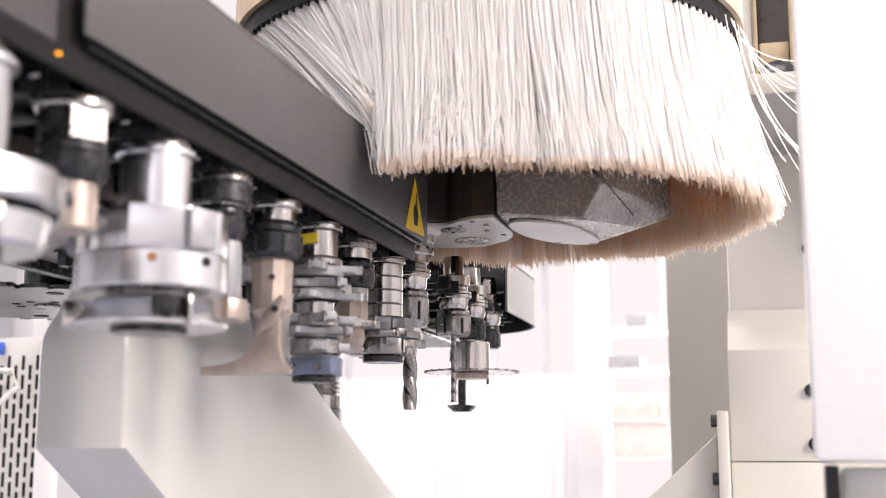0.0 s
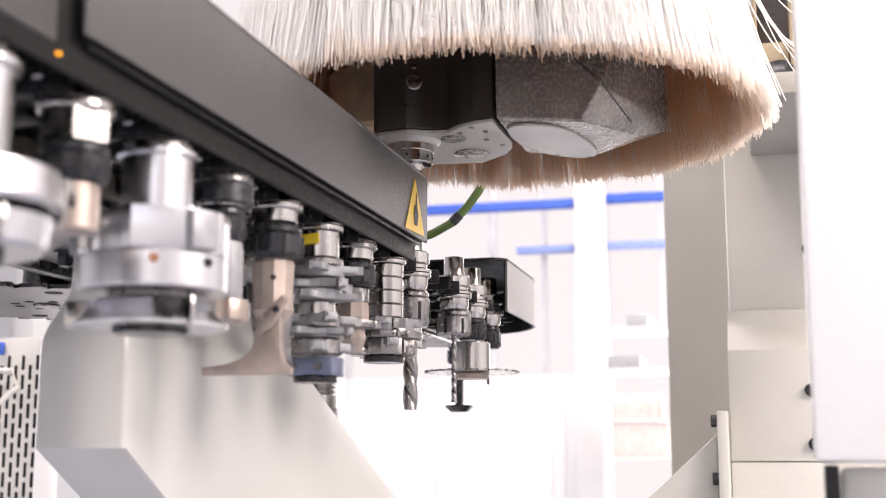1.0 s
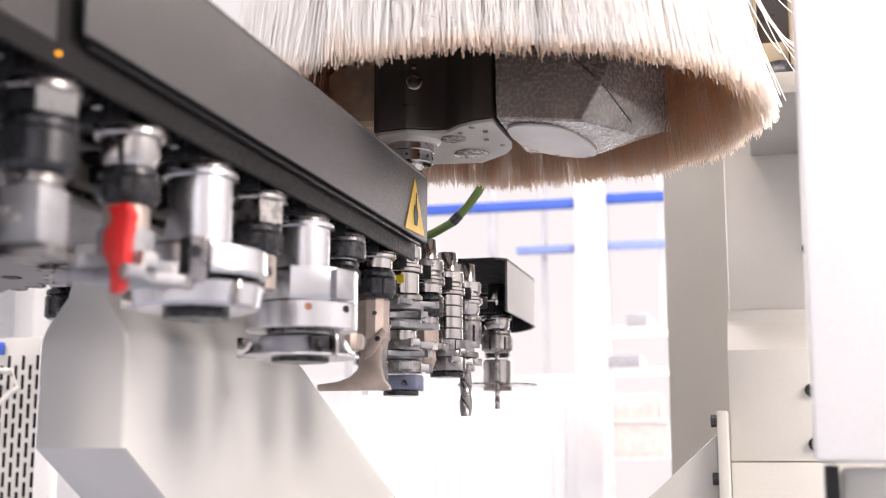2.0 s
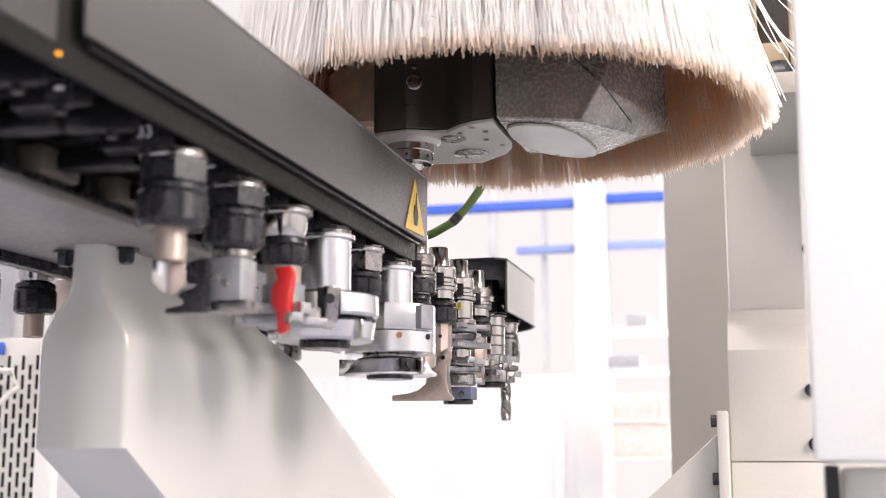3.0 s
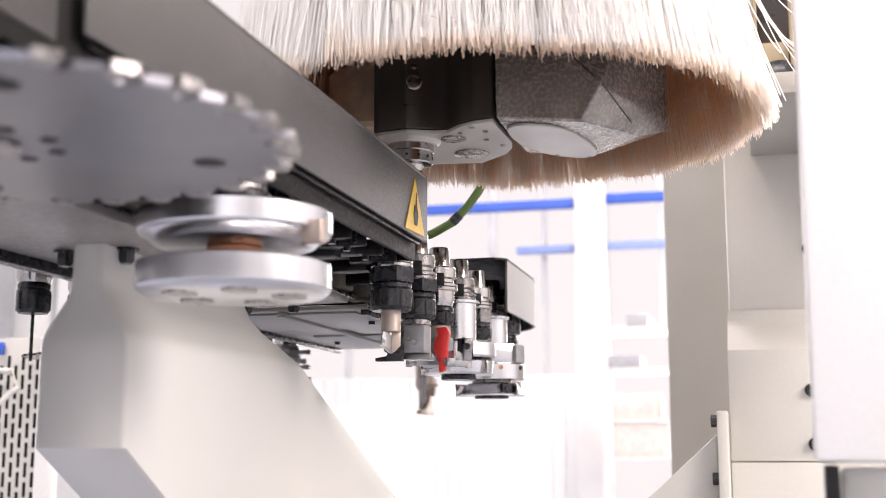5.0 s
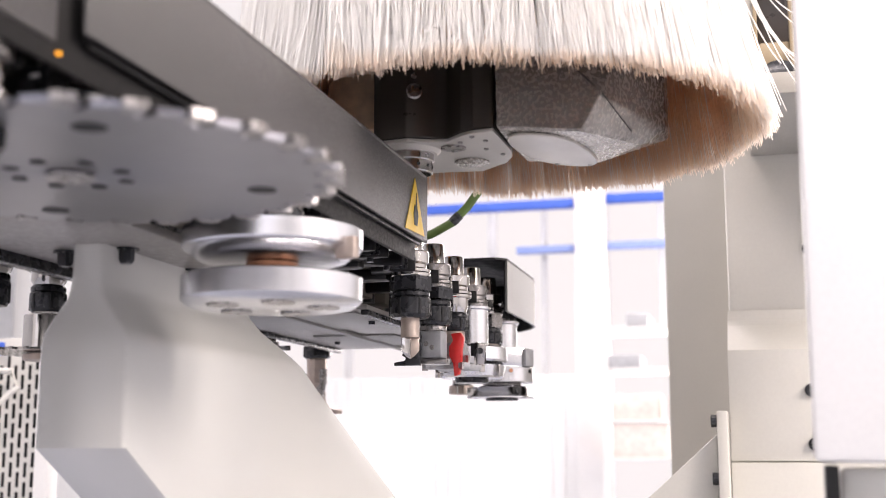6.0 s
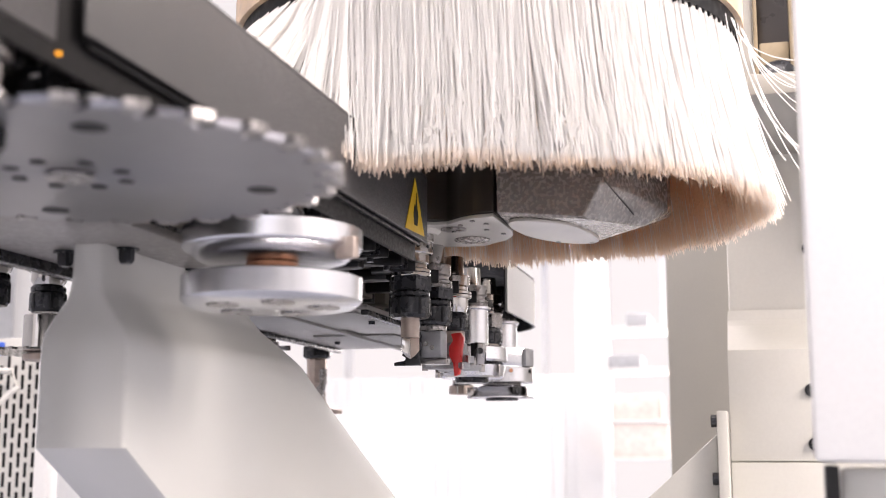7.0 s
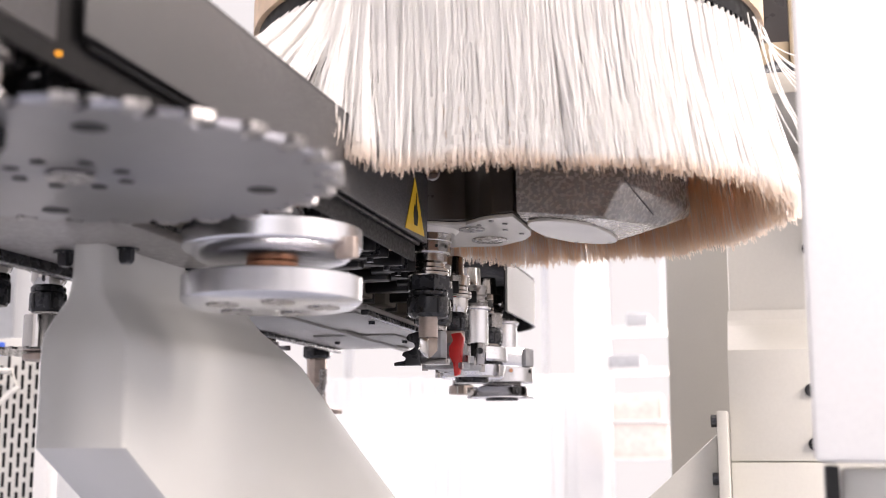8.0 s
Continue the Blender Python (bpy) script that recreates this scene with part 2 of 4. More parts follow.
def prism(outline, lo, hi, axis="z", bevel=0.0, bm=None):
    """A flat outline pulled from lo to hi along an axis; the outline's pair are the two other axes in order."""
    own = bmesh.new()
    place = {"z": lambda a, b, c: (a, b, c), "y": lambda a, b, c: (a, c, b), "x": lambda a, b, c: (c, a, b)}[axis]
    lowv = [own.verts.new(place(a, b, lo)) for a, b in outline]
    topv = [own.verts.new(place(a, b, hi)) for a, b in outline]
    own.faces.new(lowv), own.faces.new(topv[::-1])
    for i in range(len(outline)):
        j = (i + 1) % len(outline)
        own.faces.new((lowv[i], lowv[j], topv[j], topv[i]))
    bmesh.ops.recalc_face_normals(own, faces=own.faces[:])
    if bevel:
        bmesh.ops.bevel(own, geom=own.edges[:], offset=bevel, segments=2, affect="EDGES", profile=0.5)
    return join(bm, own)


def hull(points, bevel=0.0):
    own = bmesh.new()
    for p in points:
        own.verts.new(p)
    res = bmesh.ops.convex_hull(own, input=own.verts[:])
    bmesh.ops.delete(own, geom=[g for g in res["geom_interior"] if isinstance(g, bmesh.types.BMVert)], context="VERTS")
    bmesh.ops.dissolve_limit(own, angle_limit=radians(4), verts=own.verts[:], edges=own.edges[:])
    if bevel:
        bmesh.ops.bevel(own, geom=own.edges[:], offset=bevel, segments=2, affect="EDGES", profile=0.5)
    return own


# ---------------------------------------------------------------- the hall
def hall():
    solid("floor", box(-6, 5, -4.5, 9.5, -0.1, 0), FLOOR, "unseen hall floor, blue-grey to tint bounced light", "floor", kind="structure")
    solid("ceiling", box(-6, 5, -4.5, 9.5, 5.0, 5.1), WHITE, "white hall ceiling", "ceiling", kind="structure")
    solid("wall_south", box(-6, 5, -4.7, -4.5, 0, 5), WHITE, "white hall wall", "wall", kind="structure")
    solid("wall_east", box(5, 5.2, -4.5, 9.5, 0, 5), WHITE, "white hall wall", "wall", kind="structure")
    # west wall out of view, grey so that the metal mirrors something darker
    solid("wall_west", box(-6.2, -6, -4.5, 9.5, 0, 5), GREYBOX, "unseen hall wall, greyed to darken reflections", "wall", kind="structure")
    solid("backdrop", box(-8, 7, 11, 11.05, -0.5, 6), BACKDROP, "bright white daylight outside the hall", "backdrop", kind="structure")
    # far wall: ribbed white sheeting below, glazed bay above
    bm = bmesh.new()
    for i in range(46):
        x = -5.9 + i * 0.1
        box(x, x + 0.096, 9.005, 9.02, 0.0, 1.55, 0.004, bm, 1)
    box(-5.95, -1.25, 9.02, 9.1, 0.0, 1.55, 0, bm)
    solid("wall_north", bm, WHITE, "white ribbed sheet metal wall", "wall", kind="structure")
    for x0, x1 in ((-1.29, -1.06), (-6.0, -5.8), (0.6, 0.8), (2.6, 2.8)):
        solid("post", box(x0, x1, 8.85, 9.1, 0, 5, 0.01), PANEL, "white painted steel hall post", "post", "hall posts", "structure")


hall()


def far_things():
    for (x0, x1), mat, z0, z1, yy in (((-3.6, -1.29), BLUE, 2.80, 2.87, 8.9), ((-1.06, 0.6), BLUE, 2.82, 2.89, 8.9),
                                      ((-1.75, -1.29), PALEBLUE, 2.47, 2.525, 8.95), ((-1.06, 0.6), PALEBLUE, 2.48, 2.535, 8.95)):
        solid("rail", box(x0, x1, yy, yy + 0.08, z0, z1, 0.008), mat, "blue painted steel cross rail of the far bay", "rail", "blue rails", "structure")
    for x0, x1, z0, z1 in ((-2.02, -1.96, 1.55, 4.8), (-1.6, -1.56, 1.55, 4.8), (-3.2, -3.14, 1.55, 4.8), (-0.7, -0.66, 1.9, 4.8), (-0.36, -0.32, 1.9, 4.8)):
        solid("mullion", box(x0, x1, 9.2, 9.24, z0, z1, 0.004), PALEFRAME, "pale grey window mullion of the far bay", "window frame", "mullions", "structure")
    for zz in (3.5,):
        solid("transom", box(-5.9, 0.6, 9.24, 9.27, zz, zz + 0.05, 0.004), PALEFRAME, "pale grey window transom of the far bay", "window frame", "transoms", "structure")
    rack = thing("storage_rack", "white storage rack with cartons in the far bay", "rack")
    for zz in (0.95, 1.2, 1.55, 1.83):
        part("shelf", box(-1.04, -0.2, 8.3, 8.8, zz - 0.02, zz, 0.004), PANEL, rack)
    for xx in (-1.04, -0.24):
        part("upright", box(xx, xx + 0.04, 8.3, 8.34, 0, 2.2, 0.004), PANEL, rack)
    for x0, x1, z0, z1, mat, nm in ((-0.98, -0.62, 0.95, 1.17, CARTON, "carton"), (-0.98, -0.66, 1.2, 1.38, CARTON, "carton"),
                                    (-1.0, -0.78, 1.55, 1.64, GREYBOX, "storage_box"), (-0.87, -0.72, 1.83, 1.92, GREYBOX, "storage_box"),
                                    (-0.6, -0.3, 1.2, 1.36, CARTON, "carton")):
        solid(nm, box(x0, x1, 8.32, 8.7, z0, z1, 0.006), mat,
              "pale brown cardboard carton on the far rack" if nm == "carton" else "grey plastic storage box on the far rack", "box", "boxes on the rack")
    # perforated side guard beyond the magazine
    g = thing("perforated_guard", "cream sheet metal guard with rows of slots", "machine guard")
    part("sheet", box(-2.2, -1.80, 2.80, 2.81, 0.0, 1.29, 0.002), CREAM, g)
    part("edge_rail", box(-1.80, -1.76, 2.78, 2.83, 0.0, 1.29, 0.004), PANEL, g)
    slot = mesh_of("slot", box(-0.0042, 0.0042, -0.002, 0.002, -0.019, 0.019, 0.0015, seg=1), DARKGAP)
    for i in range(14):
        for j in range(9):
            s = new("slot", slot)
            s.parent = g
            s.location = (-1.816 - 0.021 * i, 2.7985, 1.225 - 0.05 * j - 0.025 * (i % 2))
    part("connector", box(-1.926, -1.908, 2.77, 2.79, 1.245, 1.278, 0.003), BLUE, g, "blue connector housing")
    part("cable", tube([(-2.1, 2.74, 0.9), (-1.98, 2.73, 1.0), (-1.9, 2.73, 1.1), (-1.83, 2.74, 1.16), (-1.86, 2.75, 1.2), (-1.98, 2.76, 1.21)], 0.008), CABLE, g, "white cable tied to the guard")


far_things()


# ---------------------------------------------------------------- machine frame on the spindle side
def machine_frame():
    col = thing("machine_column", "cream painted steel machine column with stepped cover", "machine column")
    part("body", prism([(2.62, 0.0), (2.62, 3.0), (3.2, 3.0), (3.2, 0.0)], -0.057, 0.3, "x", 0.006), GREYCREAM, col)
    part("stepped_cover", prism([(2.53, 0.978), (2.53, 1.20), (2.604, 1.256), (2.613, 1.268), (2.6155, 1.29), (2.6155, 0.978)], -0.061, 0.128, "x", 0.0015), GREYCREAM, col, "stepped sheet metal cover", 25)
    part("lower_cover", box(-0.062, 0.14, 2.524, 2.6155, 0.0, 0.976, 0.003), GREYCREAM, col)
    # slab turned from the light: its shade is put into the greyer colour
    part("rear_panel", box(-0.235, -0.06, 3.3, 3.36, 0.0, 2.4, 0.006), WARMGREY, col)
    for xx, yy, zz in ((0.109, 2.62, 1.416), (0.099, 2.53, 1.1175), (0.1015, 2.53, 1.0115)):
        screw = lathe([(0.0, 0.0), (0.0135, 0.0), (0.0135, 0.002), (0.011, 0.003), (0.011, 0.010), (0.0, 0.010)], 12)
        part("cover_screw", screw, BLACK, col, "black cap screw", m=pose(xx, yy, zz, 90, 0, 0))
    gus = thing("gusset", "cream steel gusset bracket with black hex bolts", "bracket")
    part("web", prism([(-1.0, 0.0), (-0.62, 0.55), (-0.0855, 1.03), (-0.0855, 0.0)], 2.46, 2.472, "y", 0.002), GREYCREAM, gus)
    part("flange", box(-0.084, -0.0635, 2.43, 2.56, 0.0, 1.075, 0.002), GREYCREAM, gus)
    for zz in (1.056, 0.945):
        b = lathe([(0.0, 0.0), (0.012, 0.0), (0.012, 0.012), (0.0, 0.012)], 6)
        part("bolt", b, BLACK, gus, m=pose(-0.0838, 2.445, zz, 0, -90, 0))
    door = thing("sliding_guard_door", "white painted sheet metal guard door panel", "machine guard")
    part("panel", box(0.047, 0.34, 1.2, 1.24, 0.988, 2.0, 0.008), PANEL, door)
    part("lower_seal", box(0.055, 0.068, 1.2, 1.23, 0.6, 0.986, 0.002), RUBBER, door)
    part("lower_panel", box(0.07, 0.34, 1.23, 1.26, 0.0, 0.984, 0.006), GREYCREAM, door)
    br = thing("cross_beam", "grey blue cross beam behind the guard door", "machine beam")
    part("beam", box(-0.0, 0.6, 2.15, 2.618, 1.62, 1.66, 0.004), WARMGREY, br)
    part("dark_window", box(0.02, 0.6, 2.42, 2.43, 1.66, 2.3, 0.004), HEADDARK, br, "dark tinted window")
    part("frame_strip", box(-0.03, 0.014, 2.40, 2.43, 1.66, 2.3, 0.003), WARMGREY, br, "grey window frame strip")
    part("frame_post", box(0.0155, 0.0235, 2.395, 2.419, 1.66, 2.3, 0.002), OCHRE, br, "dull ochre window post")
    part("frame_post", box(0.084, 0.094, 2.395, 2.419, 1.66, 2.3, 0.002), OCHRE, br, "dull ochre window post")
    part("inner_frame", box(0.026, 0.083, 2.405, 2.419, 1.735, 1.80, 0.003), OCHRE, br, "dull ochre cross piece")
    part("round_cover", lathe([(0, 0.0), (0.045, 0.0), (0.045, 0.006), (0.040, 0.010), (0.012, 0.012), (0, 0.012)], 40), BLACK, br, "black round cover", m=pose(0.062, 2.404, 1.715, 90, 0, 0))

machine_frame()

# ---------------------------------------------------------------- tool magazine
PITCH, SLOTS = 0.1383, 32
PICK, AXIS_X, SIDE, CHAIN_R, Y_FAR, FLANGE_Z = 1.80, -0.775, 0.255, 0.096, 2.52, 1.273
STRAIGHT = (SLOTS * PITCH - 2 * math.pi * CHAIN_R) / 2
Y_NEAR = Y_FAR - STRAIGHT


def loop_pose(u, z=FLANGE_Z):
    """Where a tool stands whose link is u metres along the chain from the tool change place."""
    total = SLOTS * PITCH
    arc = math.pi * CHAIN_R
    v = (u + (PICK - Y_NEAR)) % total
    if v < STRAIGHT:
        return pose(AXIS_X + SIDE, Y_NEAR + v, z)
    v -= STRAIGHT
    if v < arc:
        a = v / CHAIN_R
        return pose(AXIS_X + SIDE * math.cos(a), Y_FAR + SIDE * math.sin(a), z, 0, 0, math.degrees(a))
    v -= arc
    if v < STRAIGHT:
        return pose(AXIS_X - SIDE, Y_FAR - v, z, 0, 0, 180)
    a = math.pi + (v - STRAIGHT) / CHAIN_R
    return pose(AXIS_X + SIDE * math.cos(a), Y_NEAR + SIDE * math.sin(a), z, 0, 0, math.degrees(a))


def magazine():
    mg = thing("tool_magazine", "charcoal chain tool magazine with cream support leg", "tool magazine")
    zt, zb, xr, xl = 1.405, 1.303, -0.47, -1.05
    part("cover_top", box(xl, xr, 0.764, 1.718, zt - 0.006, zt, 0.0025), BEAM, mg)
    sk = part("cover_side", box(xr - 0.004, xr, 0.764, 1.718, zb, zt - 0.005, 0.0018), BEAM, mg, "charcoal powder coated side skirt")
    # lip, back and spine near-black: shade under the cover put into their colour
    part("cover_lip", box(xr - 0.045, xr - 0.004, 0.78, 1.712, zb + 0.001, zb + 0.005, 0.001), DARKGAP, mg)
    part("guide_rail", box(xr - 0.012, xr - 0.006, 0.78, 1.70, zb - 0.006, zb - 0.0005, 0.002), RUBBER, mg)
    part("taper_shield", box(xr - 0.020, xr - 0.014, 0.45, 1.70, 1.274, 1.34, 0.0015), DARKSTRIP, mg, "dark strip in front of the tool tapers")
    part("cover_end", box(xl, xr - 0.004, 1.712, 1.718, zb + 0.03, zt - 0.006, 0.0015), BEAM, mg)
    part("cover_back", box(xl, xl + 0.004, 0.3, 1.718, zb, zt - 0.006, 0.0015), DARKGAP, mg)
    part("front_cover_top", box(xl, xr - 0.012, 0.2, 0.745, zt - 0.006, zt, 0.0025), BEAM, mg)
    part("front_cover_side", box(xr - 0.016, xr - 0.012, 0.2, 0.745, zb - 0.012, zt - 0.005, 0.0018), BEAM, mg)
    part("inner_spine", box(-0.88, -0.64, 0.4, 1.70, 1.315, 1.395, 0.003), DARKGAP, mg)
    # warning triangle on the skirt
    tri = part("warning_sign", prism([(1.598, 1.306), (1.697, 1.310), (1.646, 1.387)], xr + 0.0002, xr + 0.0012, "x"), SIGN, mg, "yellow triangular hand hazard sign", 0)
    hand = prism([(1.640, 1.318), (1.656, 1.318), (1.661, 1.334), (1.655, 1.345), (1.652, 1.366), (1.647, 1.345), (1.641, 1.347), (1.637, 1.334)], xr + 0.0014, xr + 0.002, "x")
    part("hand_mark", hand, INK, tri, "black hazard symbol", 0)
    # far end guard around the sprocket
    outer = [(-0.47, 2.31), (-0.47, 2.60), (-0.477, 2.65), (-0.496, 2.70), (-0.53, 2.75), (-0.575, 2.785), (-0.63, 2.80), (-0.90, 2.80), (-0.945, 2.785), (-0.99, 2.75), (-1.024, 2.70), (-1.043, 2.65), (-1.05, 2.60), (-1.05, 2.31)]
    mid = Vector((-0.76, 2.45))

    def inset(d):
        return [tuple(Vector(p) + (mid - Vector(p)).normalized() * d) for p in outer]

    part("end_guard_wall", prism(outer + inset(0.005)[::-1], 1.268, 1.366, "z"), GUARD, mg, "light grey end guard", 20)
    # inner wall and top in near-black, the guard's inner shade as colour
    part("end_guard_lining", prism(inset(0.0056) + inset(0.0085)[::-1], 1.269, 1.3655, "z"), DARKGAP, mg, "shaded black inside of the end guard", 20)
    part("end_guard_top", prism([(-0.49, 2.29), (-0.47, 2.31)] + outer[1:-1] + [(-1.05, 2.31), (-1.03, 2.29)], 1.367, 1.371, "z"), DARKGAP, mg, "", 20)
    # rails under the chain
    part("base_plate", box(-0.866, -0.642, 0.3, 1.86, 1.2355, 1.2465, 0.002), PLATE, mg, "pale grey steel base plate")
    part("side_rail", box(-0.654, -0.644, 0.3, 1.9, 1.247, 1.2535, 0.001), BLACK, mg)
    part("side_rail", box(-0.886, -0.868, 0.3, 1.9, 1.222, 1.262, 0.002), BLACK, mg)
    part("far_plate", box(-0.93, -0.612, 1.865, 2.62, 1.226, 1.234, 0.002), PLATE, mg, "grey steel plate under the far sprocket")
    for x0, x1, y0, y1 in ((-0.90, -0.64, 1.89, 2.14), (-0.86, -0.69, 2.28, 2.5)):
        part("cover_plate", box(x0, x1, y0, y1, 1.2222, 1.2258, 0.001), GUARD, mg, "pale cover plate")
        for xx in (x0 + 0.012, x1 - 0.012):
            part("plate_screw", lathe([(0, -0.006), (0.006, -0.006), (0.006, 0.0), (0, 0.0)], 8), BLACK, mg, m=pose(xx, (y0 + y1) / 2, 1.2222))
    for xx in (-0.93, -0.77, -0.624):
        part("far_plate_rail", box(xx, xx + 0.012, 1.87, 2.62, 1.217, 1.2255, 0.0015), BLACK if xx != -0.77 else GUARD, mg)
    part("sprocket", lathe([(0, 1.245), (0.08, 1.245), (0.085, 1.25), (0.085, 1.29), (0.03, 1.30), (0.0, 1.30)], 40), BLACK, mg, m=pose(AXIS_X, Y_FAR, 0))
    for i in range(8):
        for xx in (-0.7186, -0.80):
            yy = 1.279 + 0.178 * i
            if yy > 1.84:
                continue
            b = lathe([(0.0, 0.0), (0.0105, 0.0), (0.0105, -0.014), (0.0075, -0.018), (0.0, -0.018)], 6)
            lathe([(0.0145, 0.001), (0.0145, -0.002), (0.0, -0.002)], 16, b)
            part("bolt", b, BLACK, mg, "black hex bolt", m=pose(xx, yy, 1.235))
    # support leg: narrow neck, broad body, leaning back towards the floor
    bm = bmesh.new()
    rows = [(1.2352, 0.0206, 1.236, 1.60), (1.1901, 0.0211, 1.236, 1.658), (1.1742, 0.0248, 1.236, 1.690), (1.1373, 0.0507, 1.236, 1.758), (1.1246, 0.0560, 1.236, 1.785),
            (1.1056, 0.0570, 1.236, 1.822), (1.0021, 0.0570, 1.236, 2.064), (0.8944, 0.0570, 1.420, 2.323), (0.5248, 0.0570, 2.059, 3.210), (0.0, 0.057, 2.9, 4.0)]
    prev = None
    cx = -0.7455
    for zz, hw, y0, y1 in rows:
        c = min(0.006, hw * 0.3)
        ring = [bm.verts.new(v) for v in ((cx - hw + c, y0, zz), (cx + hw - c, y0, zz), (cx + hw, y0 + c, zz), (cx + hw, y1, zz), (cx - hw, y1, zz), (cx - hw, y0 + c, zz))]
        if prev:
            for i in range(6):
                bm.faces.new((prev[i], prev[(i + 1) % 6], ring[(i + 1) % 6], ring[i]))
        else:
            bm.faces.new(ring)
        prev = ring
    bm.faces.new(prev)
    part("support_leg", bm, LEGPAINT, mg, "cream painted welded support leg", 50)
    part("signal_lamp", lathe([(0, 0.0), (0.0013, 0.0), (0.0013, -0.002), (0.0009, -0.003), (0, -0.0032)], 14), AMBER, mg, "glowing amber signal lamp", m=pose(-0.4832, 0.748, 1.2835, 0, -90, 0))


magazine()


# ---------------------------------------------------------------- chain links
def carrier_parts():
    c = thing("tool_carrier", "black plastic tool gripper on the magazine chain", "tool gripper", group="tool grippers")
    part("link", box(-0.168, -0.116, -0.034, 0.034, -0.018, 0.010, 0.004), LINK, c, "beige chain link")
    part("link_plate", box(-0.172, -0.112, -0.066, 0.066, 0.012, 0.019, 0.002), RUBBER, c)
    part("link_pin", lathe([(0, -0.019), (0.012, -0.019), (0.012, 0.024), (0, 0.024)], 14), RUBBER, c, m=pose(-0.14, -0.060, 0))
    part("bracket", prism([(-0.13, -0.020), (-0.05, -0.036), (-0.03, -0.030), (-0.03, 0.030), (-0.05, 0.036), (-0.13, 0.020)], 0.011, 0.024, "z", 0.003), RUBBER, c)
    part("finger", prism([(-0.125, -0.008), (-0.06, -0.016), (-0.034, -0.014), (-0.034, 0.014), (-0.06, 0.016), (-0.125, 0.008)], -0.012, 0.006, "z", 0.004), RUBBER, c)
    for s in (-1, 1):
        arm = [(-0.06, s * 0.010), (-0.05, s * 0.046), (0.006, s * 0.047), (0.020, s * 0.040), (0.017, s * 0.034), (0.0, s * 0.0325), (-0.020, s * 0.026), (-0.034, s * 0.008)]
        part("arm", prism(arm, -0.004, 0.018, "z", 0.0015), RUBBER, c)
        part("spring_screw", lathe([(0, -0.01), (0.005, -0.01), (0.005, 0.011), (0, 0.011)], 10), BLACK, c, m=pose(-0.008, s * 0.040, 0))
    return c


def number_label(c, text):
    """A small white number on the near jaw; plain bars where it cannot be made out."""
    plate = part("number_plate", box(-0.013, 0.013, -0.0006, 0.0006, -0.009, 0.009, 0.0004, seg=1), BLACK, c, m=pose(-0.004, -0.0482, 0.008))
    if text:
        cu = bpy.data.curves.new("digits", "FONT")
        cu.body, cu.size, cu.extrude, cu.align_x, cu.align_y = text, 0.016, 0.0003, "CENTER", "CENTER"
        tmp = new("digits", cu)
        me = bpy.data.meshes.new_from_object(tmp)
        bpy.data.objects.remove(tmp)
        me.materials.clear()
        me.materials.append(WHITEINK)
        ob = new("digits", me)
        ob.parent = plate
        ob.matrix_basis = pose(0, -0.0009, 0, 90, 0, 0)
        tagged(ob, "white printed slot number")
    else:
        part("mark", box(-0.004, 0.004, -0.0011, -0.0007, -0.0015, 0.0015), WHITEINK, plate)


# ---------------------------------------------------------------- tools
WIDE = 1.22


def holder(name, label, body="steel", cone=True):
    t = thing(name, label, "machine tool", group="tools in the magazine")
    if cone:
        part("taper", lathe([(0.0, 0.066), (0.0165, 0.066), (0.0175, 0.064), (0.0190, 0.032), (0.0, 0.032)], 28), STEEL, t)
    part("flange", lathe([(0.0, 0.0318), (0.0275, 0.0318), (0.029, 0.030), (0.029, 0.014), (0.0255, 0.011), (0.0255, 0.006), (0.0315, 0.003),
                          (0.0315, -0.001), (0.029, -0.002), (0.0315, -0.003), (0.0315, -0.007), (0.030, -0.0085), (0.0, -0.0085)], 40), STEEL if body == "steel" else DULL, t)
    return t


def nut(t, z0=-0.03, z1=-0.07, r=0.0285, mat=None):
    """A collet neck and its slotted clamping nut."""
    r *= 1.12
    part("collet_neck", lathe([(0.0, -0.0086), (0.026, -0.0086), (0.026, -0.022), (0.022, z0), (0.0, z0)], 28), STEEL, t)
    b = lathe([(0.0, z0), (r * 0.88, z0), (r * 0.96, z0 - 0.003), (r * 0.96, z0 - 0.008), (r * 0.91, z0 - 0.0095), (r, z0 - 0.012), (r, z1 + 0.006), (r * 0.86, z1), (0.0, z1)], 36)
    nb = part("clamping_nut", b, mat or BLACK, t, "black slotted collet nut")
    half = abs(z0 - z1) * 0.3
    slot = mesh_of("nut_slot", box(-0.0024, 0.0024, -0.0012, 0.0012, -half, half, 0.0008, seg=1), DARKGAP)
    for i in range(6):
        s = new("nut_slot", slot)
        s.parent = nb
        a = radians(60 * i + 14)
        s.matrix_basis = pose(r * math.cos(a), r * math.sin(a), (z0 + z1) / 2 - half * 0.4, 0, 0, 60 * i + 104)


def drill(t, r, z0, z1, mat=None, turns=1.6):
    """A two-flute twist drill or router bit."""
    bm = bmesh.new()
    n, rings = 26, []
    for i in range(n):
        f = i / (n - 1)
        tw = 2 * math.pi * turns * f
        ring = []
        for k in range(16):
            a = 2 * math.pi * k / 16
            rr = r * (0.62 + 0.38 * abs(math.cos(a)) ** 0.5)
            ring.append(bm.verts.new((rr * math.cos(a + tw), rr * math.sin(a + tw), z0 + (z1 - z0) * f)))
        rings.append(ring)
    for a, b in zip(rings, rings[1:]):
        for k in range(16):
            bm.faces.new((a[k], a[(k + 1) % 16], b[(k + 1) % 16], b[k]))
    bm.faces.new(rings[0]), bm.faces.new(rings[-1])
    return part("spiral_bit", bm, mat or DULL, t)


